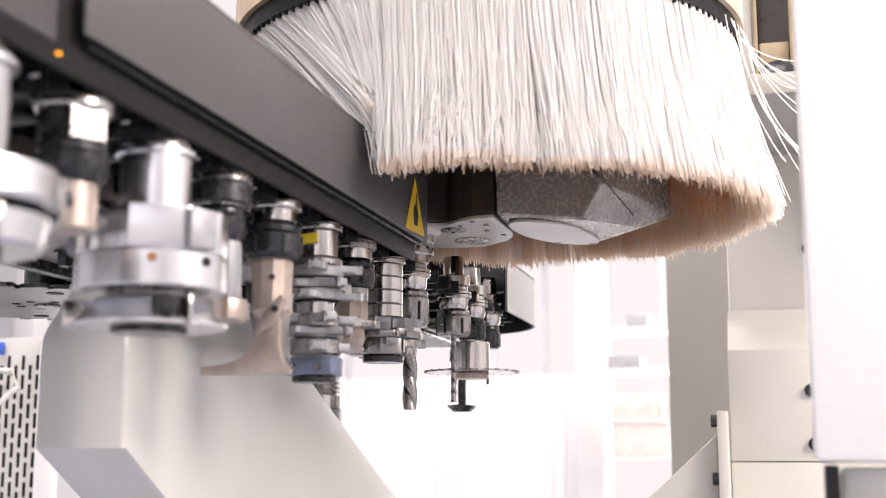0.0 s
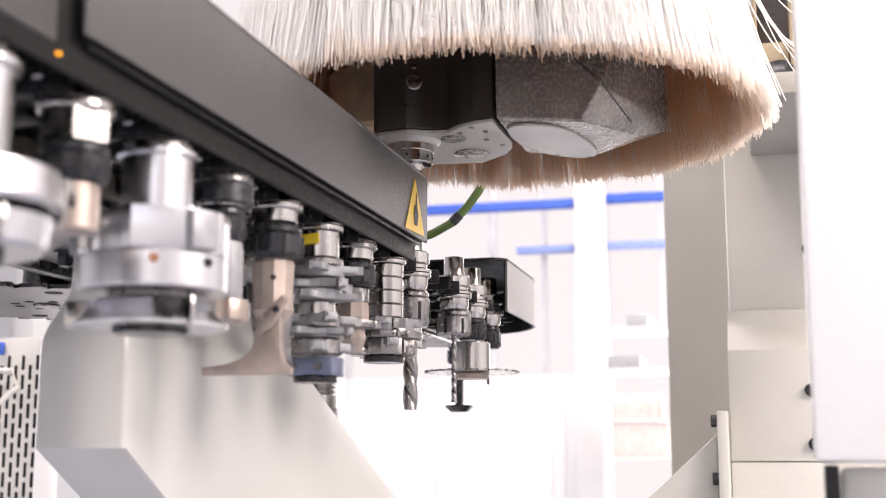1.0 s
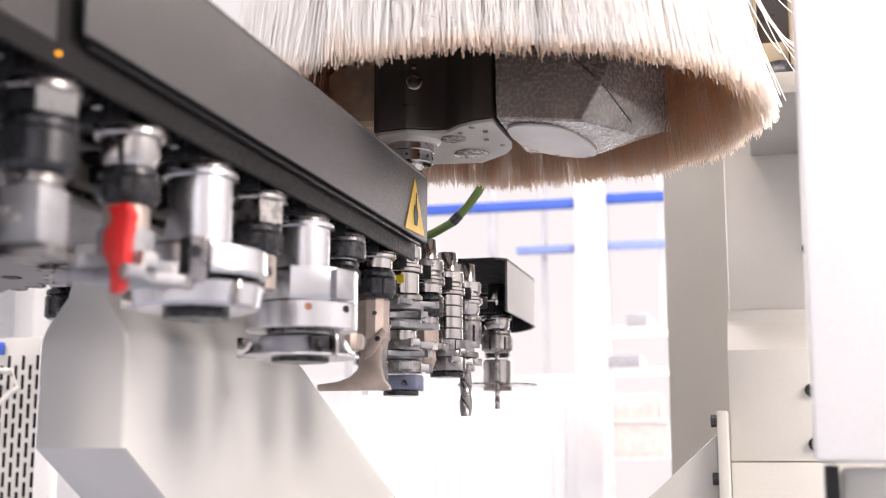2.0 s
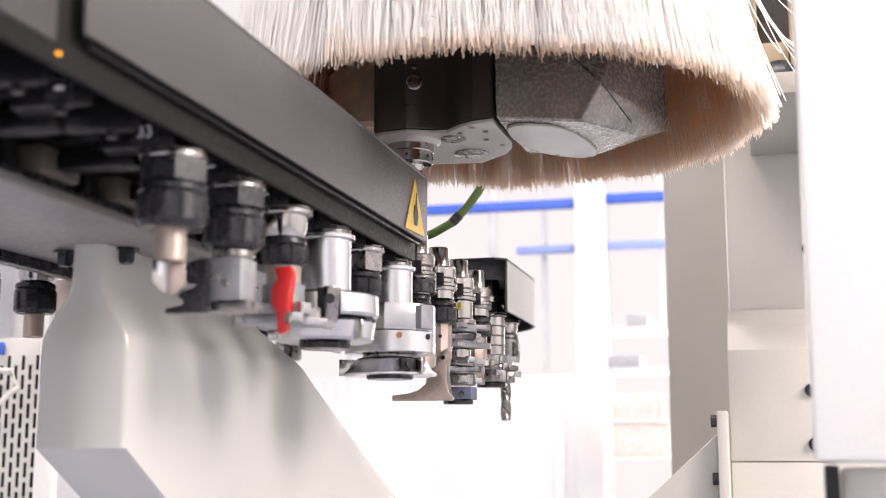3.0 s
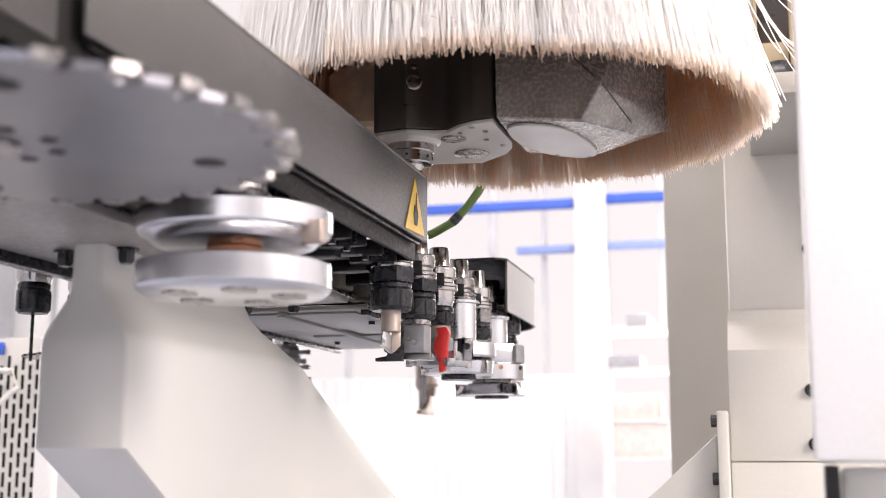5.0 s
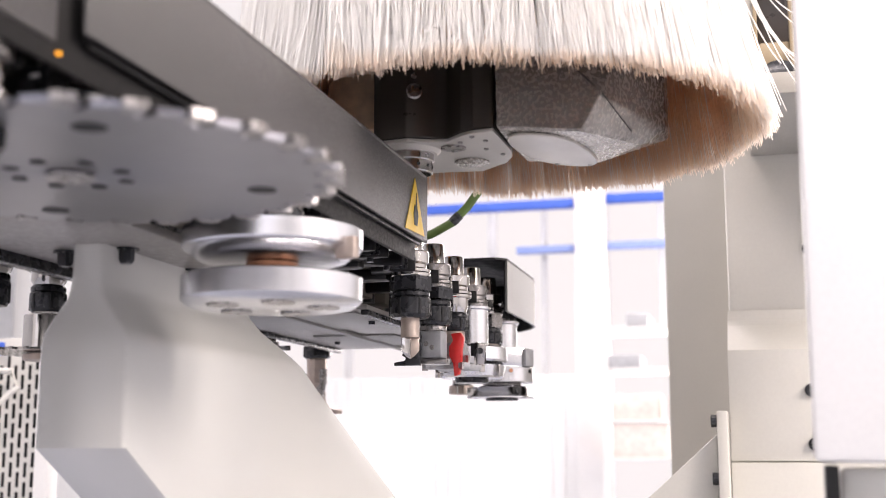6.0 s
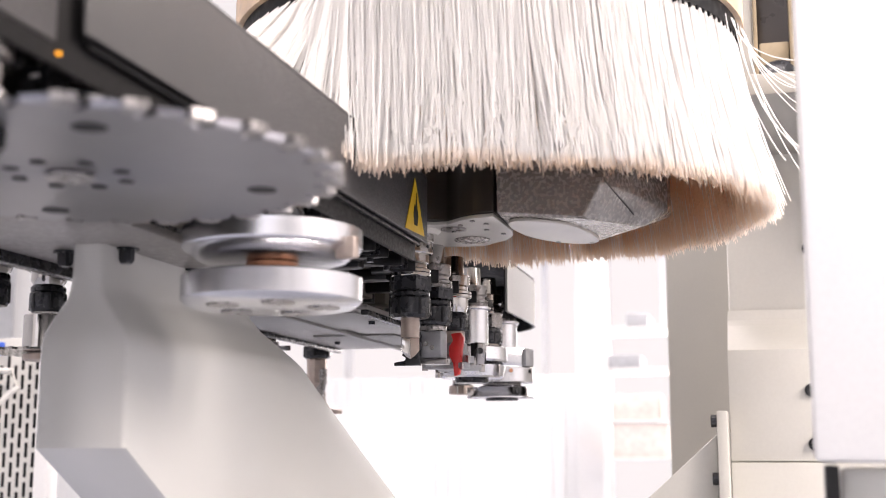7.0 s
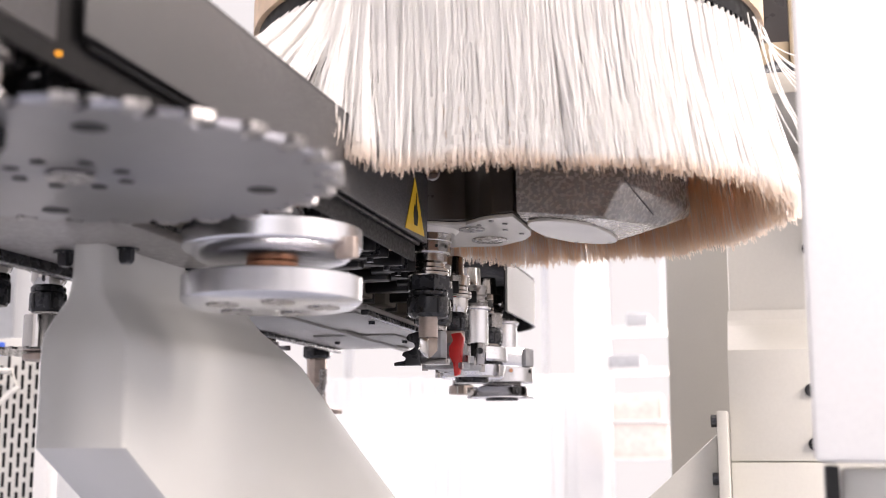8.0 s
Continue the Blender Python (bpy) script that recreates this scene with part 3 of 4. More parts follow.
def cutter(t, name, r, z0, z1, teeth, mat, depth=0.012, hole=True, phase=0.0, insert=None):
    """A milling head: turned body with gullets and a cutting insert at each."""
    h = z0 - z1
    if name not in ("planing_head", "lower_head"):
        r *= WIDE
    out = []
    for i in range(teeth):
        a = 2 * math.pi * i / teeth + phase
        w = 2 * math.pi / teeth
        for f, rr in ((0.0, r), (0.1, r), (0.16, r - depth), (0.34, r - depth * 0.9), (0.44, r * 0.985), (0.7, r * 0.98), (0.9, r * 0.99)):
            out.append((rr * math.cos(a + f * w), rr * math.sin(a + f * w)))
    body = part(name, prism(out, z1, z0, "z", 0.0008), mat, t)
    ins = mesh_of("insert", box(-0.0018, 0.0018, -0.004, 0.004, -h * 0.42, h * 0.42, 0.0006, seg=1), insert or STEEL)
    for i in range(teeth):
        a = 2 * math.pi * (i + 0.14) / teeth + phase
        s = new("insert", ins)
        s.parent = body
        s.matrix_basis = pose((r - 0.002) * math.cos(a), (r - 0.002) * math.sin(a), (z0 + z1) / 2, 0, 0, math.degrees(a) + 90)
    return body


def star_plate(t, z0, z1, r, arms, mat, turn=0.0, wide=0.011):
    """A flat cutter plate: square arms round a hub, each with an upright knife clamped to it."""
    out = []
    for i in range(arms):
        a = 2 * math.pi * i / arms + radians(turn)
        c, d = math.cos(a), math.sin(a)
        for rr, off in ((0.024, -0.017), (r * 0.8, -wide), (r, -wide * 0.7), (r, wide * 0.5), (r * 0.86, wide * 0.6), (r * 0.8, wide), (0.026, 0.015)):
            out.append((rr * c - off * d, rr * d + off * c))
    plate = part("cutter_plate", prism(out, z1, z0, "z", 0.0007), mat, t)
    h = z0 - z1
    tip = mesh_of("knife", box(-0.007, 0.0035, -0.0018, 0.0018, -h * 0.75, h * 0.62, 0.0005, seg=1), DULL)
    for i in range(arms):
        a = 360 * i / arms + turn
        k = new("knife", tip)
        k.parent = plate
        k.matrix_basis = pose(0, 0, (z0 + z1) / 2, 0, 0, a) @ pose(r - 0.003, -wide * 0.7, 0)
    return plate


def saw(t, r, z, teeth, thick=0.0035, holes=True, mat=None):
    out = []
    for i in range(teeth):
        w = 2 * math.pi / teeth
        a = i * w
        for f, rr in ((0.0, r), (0.06, r), (0.10, r - r * 0.1), (0.24, r - r * 0.1), (0.40, r - r * 0.045), (0.94, r - r * 0.018)):
            out.append((rr * math.cos(a + f * w), rr * math.sin(a + f * w)))
    blade = part("saw_blade", prism(out, z - thick / 2, z + thick / 2, "z"), mat or STEEL, t, "toothed circular saw blade", 20)
    tip = mesh_of("carbide_tip", box(-r * 0.07, r * 0.008, -r * 0.042, r * 0.036, -thick * 0.62, thick * 0.62, 0.0006, seg=1), DULL)
    for i in range(teeth):
        a = 2 * math.pi * (i + 0.03) / teeth
        s = new("carbide_tip", tip)
        s.parent = blade
        s.matrix_basis = pose((r + 0.0005) * math.cos(a), (r + 0.0005) * math.sin(a), z, 0, 0, math.degrees(a))
    if holes:
        hm = mesh_of("bolt_hole", lathe([(0.0, -0.0006), (0.0065, -0.0006), (0.0065, 0.0006), (0.0, 0.0006)], 14), DARKGAP)
        for i in range(8):
            a = 2 * math.pi * i / 8
            s = new("bolt_hole", hm)
            s.parent = blade
            s.matrix_basis = pose(0.045 * math.cos(a), 0.045 * math.sin(a), z - thick / 2 - 0.0002)
        for i in range(4):
            a = 2 * math.pi * (i + 0.4) / 4
            s = new("bolt_hole", hm)
            s.parent = blade
            s.matrix_basis = pose(r * 0.72 * math.cos(a), r * 0.72 * math.sin(a), z - thick / 2 - 0.0002) @ Matrix.Diagonal((1.9, 1.9, 1, 1))
    return blade


def spacer(t, r, z0, z1, mat=None, name="spacer"):
    if name in ("spacer", "arbor", "bit", "bit_shank", "collar", "lock_nut", "lower_flange"):
        r *= WIDE
    e = min(0.0015, abs(z0 - z1) * 0.3)
    return part(name, lathe([(0.0, z0), (r - e, z0), (r, z0 - e), (r, z1 + e), (r - e, z1), (0.0, z1)], 36), mat or STEEL, t)


TOOLS = {}


def build_tools():
    # long spiral router bit
    t = TOOLS[0] = holder("router_tool", "steel tool holder with a thick spiral router bit")
    nut(t, -0.03, -0.085, 0.026, DULL)
    spacer(t, 0.014, -0.085, -0.11, STEEL, "bit_shank")
    drill(t, 0.0115, -0.11, -0.212, DULL, 1.3)
    # profile cutter stack with ringed arbor
    t = TOOLS[1] = holder("profile_cutter_tool", "steel arbor with stacked grey profile cutters")
    for i in range(4):
        spacer(t, 0.0225, -0.0087 - 0.0195 * i, -0.0277 - 0.0195 * i, STEEL)
    cutter(t, "profile_cutter", 0.036, -0.088, -0.106, 4, GREYTOOL, 0.01, phase=0.4)
    cutter(t, "profile_cutter", 0.044, -0.107, -0.117, 6, DULL, 0.01)
    cutter(t, "profile_cutter", 0.040, -0.118, -0.140, 4, DULL, 0.009, phase=0.7)
    for z0, z1, r, turn in ((-0.089, -0.098, 0.056, 14), (-0.104, -0.112, 0.050, 50), (-0.118, -0.127, 0.060, 30), (-0.131, -0.139, 0.052, 66)):
        star_plate(t, z0, z1, r, 4, GREYTOOL if turn < 40 else DULL, turn)
    spacer(t, 0.024, -0.140, -0.150, BLACK, "lock_nut")
    # dark collet with small grooving cutters
    t = TOOLS[2] = holder("grooving_tool", "dark collet holder with small stepped groove cutters", "dull")
    nut(t, -0.026, -0.06, 0.027)
    spacer(t, 0.017, -0.06, -0.08, DULL, "arbor")
    part("bit", lathe([(0, -0.080), (0.020, -0.080), (0.022, -0.086), (0.022, -0.104), (0.015, -0.108), (0.018, -0.128), (0.012, -0.146), (0, -0.148)], 9), BRONZE, t, "warm-tinted stepped bit", 20)
    star_plate(t, -0.104, -0.112, 0.036, 3, DULL, 25, 0.008)
    # tall cutter stack with a yellow label
    t = TOOLS[3] = holder("cutter_stack_tool", "steel arbor with tall grey cutter stack and yellow label")
    spacer(t, 0.0215, -0.0087, -0.042, STEEL, "arbor")
    part("label", box(-0.013, 0.013, -0.0012, 0.0, -0.006, 0.006), YELLOW, t, "yellow paper label", m=pose(0.0, -0.0285, -0.021, 0, -4, -8))
    spacer(t, 0.026, -0.043, -0.052, DULL)
    for z0, z1, r, mat in ((-0.053, -0.066, 0.0335, GREYTOOL), (-0.067, -0.079, 0.028, DULL), (-0.080, -0.094, 0.031, GREYTOOL), (-0.095, -0.112, 0.0225, STEEL),
                           (-0.113, -0.127, 0.031, DULL), (-0.128, -0.140, 0.027, GREYTOOL), (-0.141, -0.160, 0.032, DULL)):
        spacer(t, r, z0, z1, mat, "stack_ring")
    for z0, z1, r, turn in ((-0.052, -0.060, 0.056, 20), (-0.070, -0.079, 0.050, 62), (-0.086, -0.094, 0.058, 8), (-0.112, -0.121, 0.056, 40), (-0.128, -0.136, 0.050, 78), (-0.146, -0.156, 0.046, 24)):
        star_plate(t, z0, z1, r, 4, GREYTOOL, turn)
    part("blue_hub", prism([(-0.03, -0.024), (0.03, -0.024), (0.034, 0.0), (0.028, 0.026), (-0.028, 0.026), (-0.034, 0.0)], -0.185, -0.163, "z", 0.002), BLUETOOL, t)
    for xx in (-0.02, 0.012):
        part("screw", lathe([(0, 0), (0.005, 0), (0.004, 0.003), (0, 0.003)], 12), DULL, t, m=pose(xx, -0.024, -0.175, 90, 0, 0))
    spacer(t, 0.022, -0.1852, -0.193, BLACK, "lock_nut")
    # collet with bronze-brown planing knife on a foot
    t = TOOLS[4] = holder("planing_tool", "black collet holder with a warm-tinted steel planing foot")
    nut(t, -0.026, -0.064, 0.0285)
    part("shaft", lathe([(0.0, -0.064), (0.0225, -0.064), (0.0238, -0.068), (0.0225, -0.108), (0.024, -0.121), (0.015, -0.136), (0.0, -0.136)], 11), BRONZE, t, smooth=15)
    part("clamp_screw", lathe([(0, 0), (0.0034, 0), (0.003, 0.0016), (0, 0.0016)], 12), BLACK, t, m=pose(0.0085, -0.0208, -0.086, 90, 0, 22))
    foot = [(-0.076, -0.192), (0.028, -0.192), (0.028, -0.186), (0.020, -0.178), (0.016, -0.160), (0.015, -0.112), (-0.011, -0.112), (-0.013, -0.150),
            (-0.018, -0.164), (-0.030, -0.174), (-0.048, -0.180), (-0.076, -0.183)]
    part("foot", prism(foot, -0.016, -0.004, "y", 0.0012), BRONZE, t, "warm-tinted steel cutting foot")
    part("web", prism([(-0.022, -0.186), (0.022, -0.186), (0.019, -0.14), (0.024, -0.10), (-0.030, -0.088), (-0.026, -0.12), (-0.020, -0.15)], -0.003, 0.014, "y", 0.0012), DULL, t, "stained dull steel web", m=pose(0, 0, 0, 0, 0, 18))
    part("clamp_wedge", prism([(-0.006, -0.150), (0.008, -0.142), (0.026, -0.112), (0.020, -0.106), (0.0, -0.126)], -0.024, -0.0165, "y", 0.001), BRONZE, t, "bolted clamp wedge")
    part("clamp_screw", lathe([(0, 0), (0.004, 0), (0.0034, 0.003), (0, 0.003)], 12), BLACK, t, m=pose(0.014, -0.024, -0.122, 90, 0, 0))
    # dark collet with a slim insert bit
    t = TOOLS[5] = holder("insert_bit_tool", "dark collet holder with a slim insert bit", "dull")
    spacer(t, 0.026, -0.0087, -0.030, BLACK, "collar")
    nut(t, -0.031, -0.066, 0.0215)
    cutter(t, "insert_bit", 0.018, -0.067, -0.125, 3, GREYTOOL, 0.006, phase=0.5)
    cutter(t, "insert_bit", 0.024, -0.126, -0.146, 4, BRONZE, 0.008, phase=0.1)
    # two big aluminium planing heads on bright shanks
    for k, r1, r2 in ((6, 0.066, 0.064), (8, 0.057, 0.062)):
        t = TOOLS[k] = holder("planing_head_tool", "bright steel shank with an aluminium planing head", "dull")
        shank_r, zs = (0.032, -0.066) if k == 6 else (0.0315, -0.082)
        part("shank", lathe([(0.0, -0.0086), (0.0365, -0.0086), (0.0365, -0.013), (shank_r, -0.015), (shank_r, zs), (0.0, zs)], 40), ALU, t, "bright ground steel shank")
        if k == 6:
            b = cutter(t, "planing_head", r1, zs, -0.104, 2, ALU, 0.016, phase=0.35)
            spacer(t, r1 * 1.0, -0.1045, -0.136, ALU, "head_disc")
            for a in (-62, -18, 40, 130):
                part("screw_recess", lathe([(0, -0.001), (0.0042, -0.001), (0.0042, 0.0012), (0, 0.0012)], 14), COPPER if a == -62 else DARKGAP, t,
                     m=pose(r1 * math.cos(radians(a)), r1 * math.sin(radians(a)), -0.113) @ pose(0, 0, 0, 0, 90, 0) if a == 0 else pose(r1 * math.cos(radians(a)), r1 * math.sin(radians(a)), -0.113, 0, 90, a))
            spacer(t, 0.040, -0.136, -0.142, DULL, "neck")
            part("lower_head", lathe([(0, -0.142), (0.047, -0.142), (0.054, -0.147), (0.060, -0.158), (r2 + 0.004, -0.1645), (r2 + 0.004, -0.167), (0, -0.1675)], 48), ALU, t, "flared aluminium lower head")
            for a in (-48, 72, 192):
                ca, sa = math.cos(radians(a)), math.sin(radians(a))
                part("knife_pocket", box(-0.008, 0.006, -0.012, 0.012, -0.010, 0.009, 0.002), DARKGAP, t, m=pose(0.057 * ca, 0.057 * sa, -0.154, 0, 0, a))
                part("knife", box(-0.010, 0.012, -0.0015, 0.0015, -0.013, 0.011, 0.0006), STEEL, t, m=pose(0.062 * math.cos(radians(a + 13)), 0.062 * math.sin(radians(a + 13)), -0.155, 0, 0, a + 13))
                part("knife_screw", lathe([(0, 0), (0.0055, 0), (0.0055, 0.003), (0, 0.003)], 12), BLACK, t, m=pose(0.063 * ca, 0.063 * sa, -0.153, 0, 90, a))
            for a in (-75, 30, 150):
                part("knife_block", box(-0.012, 0.006, -0.014, 0.014, -0.018, 0.016, 0.002), GREYTOOL, t, m=pose(r1 * math.cos(radians(a + 50)), r1 * math.sin(radians(a + 50)), -0.085, 0, 0, a + 50))
            spacer(t, 0.028, -0.166, -0.172, BLACK, "lock_nut")
        else:
            part("planing_head", lathe([(0, zs), (0.056, zs), (0.066, zs - 0.004), (0.067, -0.108), (0.064, -0.112), (0.0, -0.112)], 44), ALU, t, "cast aluminium head")
            for a in (-66, 54, 174):
                ca, sa = math.cos(radians(a)), math.sin(radians(a))
                part("knife_pocket", box(-0.016, 0.004, -0.014, 0.014, -0.017, 0.017, 0.002), DARKGAP, t, m=pose(0.064 * ca, 0.064 * sa, -0.098, 0, 0, a))
                part("knife_block", box(-0.010, 0.010, -0.006, 0.010, -0.022, 0.020, 0.002), DULL, t, "bolted knife block", m=pose(0.066 * ca, 0.066 * sa, -0.1, 0, 14, a + 12))
                part("knife_screw", lathe([(0, 0), (0.006, 0), (0.006, 0.004), (0, 0.004)], 12), BLACK, t, m=pose(0.076 * ca, 0.076 * sa, -0.096, 0, 90, a))
            spacer(t, 0.046, -0.112, -0.1165, BLACK, "groove")
            part("lower_head", lathe([(0, -0.1165), (0.060, -0.1165), (0.063, -0.119), (0.060, -0.138), (0.056, -0.1415), (0, -0.1415)], 44), ALU, t, "cast aluminium lower head")
            for a in (-30, 90, 210):
                part("lower_knife", box(-0.006, 0.012, -0.0015, 0.0015, -0.012, 0.011, 0.0006), STEEL, t, m=pose(0.058 * math.cos(radians(a)), 0.058 * math.sin(radians(a)), -0.129, 0, 0, a))
            spacer(t, 0.026, -0.1415, -0.150, BLACK, "lock_nut")
    # short collet with a stubby bit
    t = TOOLS[7] = holder("collet_tool", "steel collet holder with black nut and short warm-tinted bit")
    part("hex_collar", lathe([(0, -0.0087), (0.030, -0.0087), (0.030, -0.034), (0, -0.034)], 6), DULL, t, smooth=20)
    nut(t, -0.034, -0.066, 0.0255)
    spacer(t, 0.018, -0.066, -0.104, BRONZE, "bit")
    # collet with a grey profile disc and red guard piece
    t = TOOLS[9] = holder("red_guard_tool", "steel collet holder with a red plastic knife guard")
    nut(t, -0.034, -0.066, 0.0235)
    spacer(t, 0.016, -0.066, -0.09, BRONZE, "bit_shank")
    spacer(t, 0.024, -0.088, -0.112, GREYTOOL, "knife_hub")
    star_plate(t, -0.112, -0.124, 0.046, 4, GREYTOOL, 58)
    star_plate(t, -0.1245, -0.134, 0.056, 4, GREYTOOL, 38)
    red = [(-0.010, -0.074), (0.008, -0.072), (0.013, -0.082), (0.009, -0.104), (0.009, -0.120), (0.005, -0.144), (-0.004, -0.148), (-0.006, -0.126), (-0.013, -0.112), (-0.013, -0.096), (-0.006, -0.086)]
    part("knife_guard", prism(red, -0.042, -0.028, "y", 0.002), RED, t, "red plastic knife guard", m=pose(0.015, 0, 0))
    # black collet with grey winged profile knives
    t = TOOLS[10] = holder("wing_cutter_tool", "black collet holder with a winged grey profile cutter", "dull")
    part("hex_collar", lathe([(0, -0.0087), (0.033, -0.0087), (0.033, -0.027), (0, -0.027)], 6), BLACK, t, "black hexagonal collar", 20)
    nut(t, -0.028, -0.070, 0.0275)
    spacer(t, 0.018, -0.07, -0.08, DULL, "arbor")
    part("knife_block", prism([(-0.024, -0.020), (0.018, -0.020), (0.022, 0.0), (0.018, 0.020), (-0.024, 0.020)], -0.124, -0.080, "z", 0.002), GREYTOOL, t, "grey knife block")
    part("lower_plate", prism([(-0.016, -0.018), (0.026, -0.018), (0.026, 0.018), (-0.016, 0.018)], -0.134, -0.1245, "z", 0.0015), DULL, t)
    edge = [(-0.014, -0.082), (-0.020, -0.082), (-0.034, -0.086), (-0.038, -0.092), (-0.034, -0.097), (-0.024, -0.101), (-0.023, -0.107), (-0.030, -0.112), (-0.042, -0.115),
            (-0.045, -0.120), (-0.038, -0.125), (-0.040, -0.129), (-0.058, -0.132), (-0.058, -0.137), (-0.014, -0.137)]
    part("profile_knife", prism(edge, -0.032, -0.0215, "y", 0.0008), BLACK, t, "dark scalloped profile knife")
    for xx in (-0.004, 0.006):
        part("clamp_screw", lathe([(0, 0), (0.0042, 0), (0.0036, 0.0022), (0, 0.0022)], 12), STEEL, t, m=pose(xx, -0.032, -0.09 - 3 * abs(xx), 90, 0, 0))
    # black collet with a V-pointed bit: taken up by the spindle at the end
    t = TOOLS[11] = holder("vee_bit_tool", "black collet holder with a fluted vee-point bit", "steel")
    part("hex_collar", lathe([(0, -0.0087), (0.034, -0.0087), (0.034, -0.030), (0, -0.030)], 6), BLACK, t, "black hexagonal collar", 20)
    nut(t, -0.030, -0.072, 0.0285)
    part("shank", lathe([(0.0, -0.072), (0.0145, -0.072), (0.0145, -0.102), (0.0, -0.102)], 28), BRONZE, t, "warm-tinted steel shank")
    for s in (-1, 1):
        blade = [(s * 0.001, -0.1022), (s * 0.0142, -0.1022), (s * 0.0142, -0.122), (s * 0.006, -0.131), (s * 0.001, -0.134)]
        part("blade", prism(blade, -0.0012 if s > 0 else -0.009, 0.009 if s > 0 else 0.0012, "y", 0.0005), BRONZE if s > 0 else STEEL, t, "ground vee-point blade", m=pose(0, 0, 0, 0, 0, 24))
    # two broad aluminium discs
    t = TOOLS[15] = holder("double_disc_tool", "pair of broad bright aluminium discs on one arbor", "dull")
    part("upper_disc", lathe([(0, -0.0420), (0.096, -0.0420), (0.100, -0.0440), (0.100, -0.0640), (0.098, -0.0665), (0.094, -0.0670), (0.084, -0.0765), (0.074, -0.0790), (0.0, -0.0790)], 72), ALU, t, "bright turned aluminium disc")
    part("knife_block", box(-0.012, 0.012, -0.006, 0.006, -0.012, 0.012, 0.002), BRONZE, t, m=pose(0.099 * math.cos(6.033), 0.099 * math.sin(6.033), -0.0700, 0, 0, 346))
    spacer(t, 0.024, -0.0790, -0.0960, COPPER, "spacer")
    low = part("lower_disc", lathe([(0, -0.0960), (0.096, -0.0960), (0.100, -0.0980), (0.100, -0.1225), (0.0985, -0.1245), (0.092, -0.1290), (0.0, -0.1300)], 72), ALU, t, "bright turned aluminium disc")
    hm = mesh_of("recess", lathe([(0, -0.001), (0.018, -0.001), (0.018, 0.0008), (0, 0.0008)], 24), DULL)
    for i in range(5):
        s = new("recess", hm)
        s.parent = low
        s.matrix_basis = pose(0.058 * math.cos(1.2566 * i + 0.2), 0.058 * math.sin(1.2566 * i + 0.2), -0.1302)
    spacer(t, 0.028, -0.0207, -0.0420, BLACK, "collar")
    # big saw blade
    t = TOOLS[18] = holder("saw_blade_tool", "holder with a large toothed circular saw blade", "dull")
    spacer(t, 0.036, -0.0087, -0.0655, BLACK, "hub")
    saw(t, 0.214, -0.068, 30, 0.0055, True, SAWSTEEL)
    spacer(t, 0.020, -0.0705, -0.074, DULL, "hub_screw")
    # far tools beyond the change place
    t = TOOLS[-2] = holder("long_drill_tool", "steel collet holder with a long thin drill")
    nut(t, -0.03, -0.075, 0.027, DULL)
    drill(t, 0.0055, -0.075, -0.19, DULL, 3.0)
    t = TOOLS[-3] = holder("small_saw_tool", "steel arbor with a small circular saw blade")
    nut(t, -0.03, -0.07, 0.024)
    spacer(t, 0.0275, -0.074, -0.126, STEEL, "arbor")
    saw(t, 0.088, -0.129, 24, 0.003, False)
    spacer(t, 0.026, -0.132, -0.142, BRONZE, "lower_flange")
    t = TOOLS[-4] = holder("pin_drill_tool", "black collet holder with a fine drill", "dull")
    nut(t, -0.03, -0.075, 0.022)
    drill(t, 0.0028, -0.075, -0.145, BLACK, 3)
    t = TOOLS[-6] = holder("tee_slot_tool", "collet holder with a black tee-slot cutter")
    nut(t, -0.03, -0.075, 0.024)
    spacer(t, 0.008, -0.075, -0.17, BLACK, "bit_shank")
    part("tee_cutter", lathe([(0, -0.166), (0.02, -0.166), (0.034, -0.170), (0.034, -0.173), (0.02, -0.186), (0.0, -0.186)], 8), BLACK, t, smooth=20)
    # tools on the returning side
    t = TOOLS[-7] = holder("ribbed_aggregate", "ribbed dark grey drilling aggregate in a holder", "dull")
    prof = [(0.0, -0.03), (0.05, -0.03)]
    for i in range(11):
        zz = -0.034 - 0.0105 * i
        prof += [(0.057, zz), (0.057, zz - 0.006), (0.050, zz - 0.0065), (0.050, zz - 0.010)]
    part("ribbed_motor", lathe(prof + [(0.0, prof[-1][1])], 48), DULL, t, "dark ribbed motor housing")
    part("steel_band", lathe([(0, -0.150), (0.060, -0.150), (0.060, -0.178), (0, -0.178)], 48), STEEL, t)
    prof = [(0.0, -0.179), (0.055, -0.179)]
    for i in range(11):
        zz = -0.181 - 0.0068 * i
        prof += [(0.060, zz), (0.060, zz - 0.0035), (0.055, zz - 0.004), (0.055, zz - 0.0064)]
    part("finned_gearbox", lathe(prof + [(0.0, prof[-1][1])], 48), GREYTOOL, t, "finely finned gearbox")
    part("bottom_plate", lathe([(0, -0.256), (0.061, -0.256), (0.061, -0.270), (0, -0.272)], 48), GUARD, t)
    for i in range(3):
        part("screw", lathe([(0, 0), (0.006, 0), (0.006, 0.004), (0, 0.004)], 10), BLACK, t, m=pose(0.020, -0.0585, -0.19 - 0.024 * i, 90, 0, 18))
    t = TOOLS[-8] = holder("block_cutter_tool", "warm-tinted steel block cutter in a holder", "dull")
    part("block", box(-0.034, 0.034, -0.034, 0.034, -0.10, -0.0087, 0.004), BRONZE, t, "warm-tinted steel block")
    part("block", box(-0.028, 0.038, -0.030, 0.030, -0.145, -0.101, 0.004), COPPER, t, "brown lower block")
    cutter(t, "block_knife", 0.030, -0.145, -0.172, 4, BRONZE, 0.008)
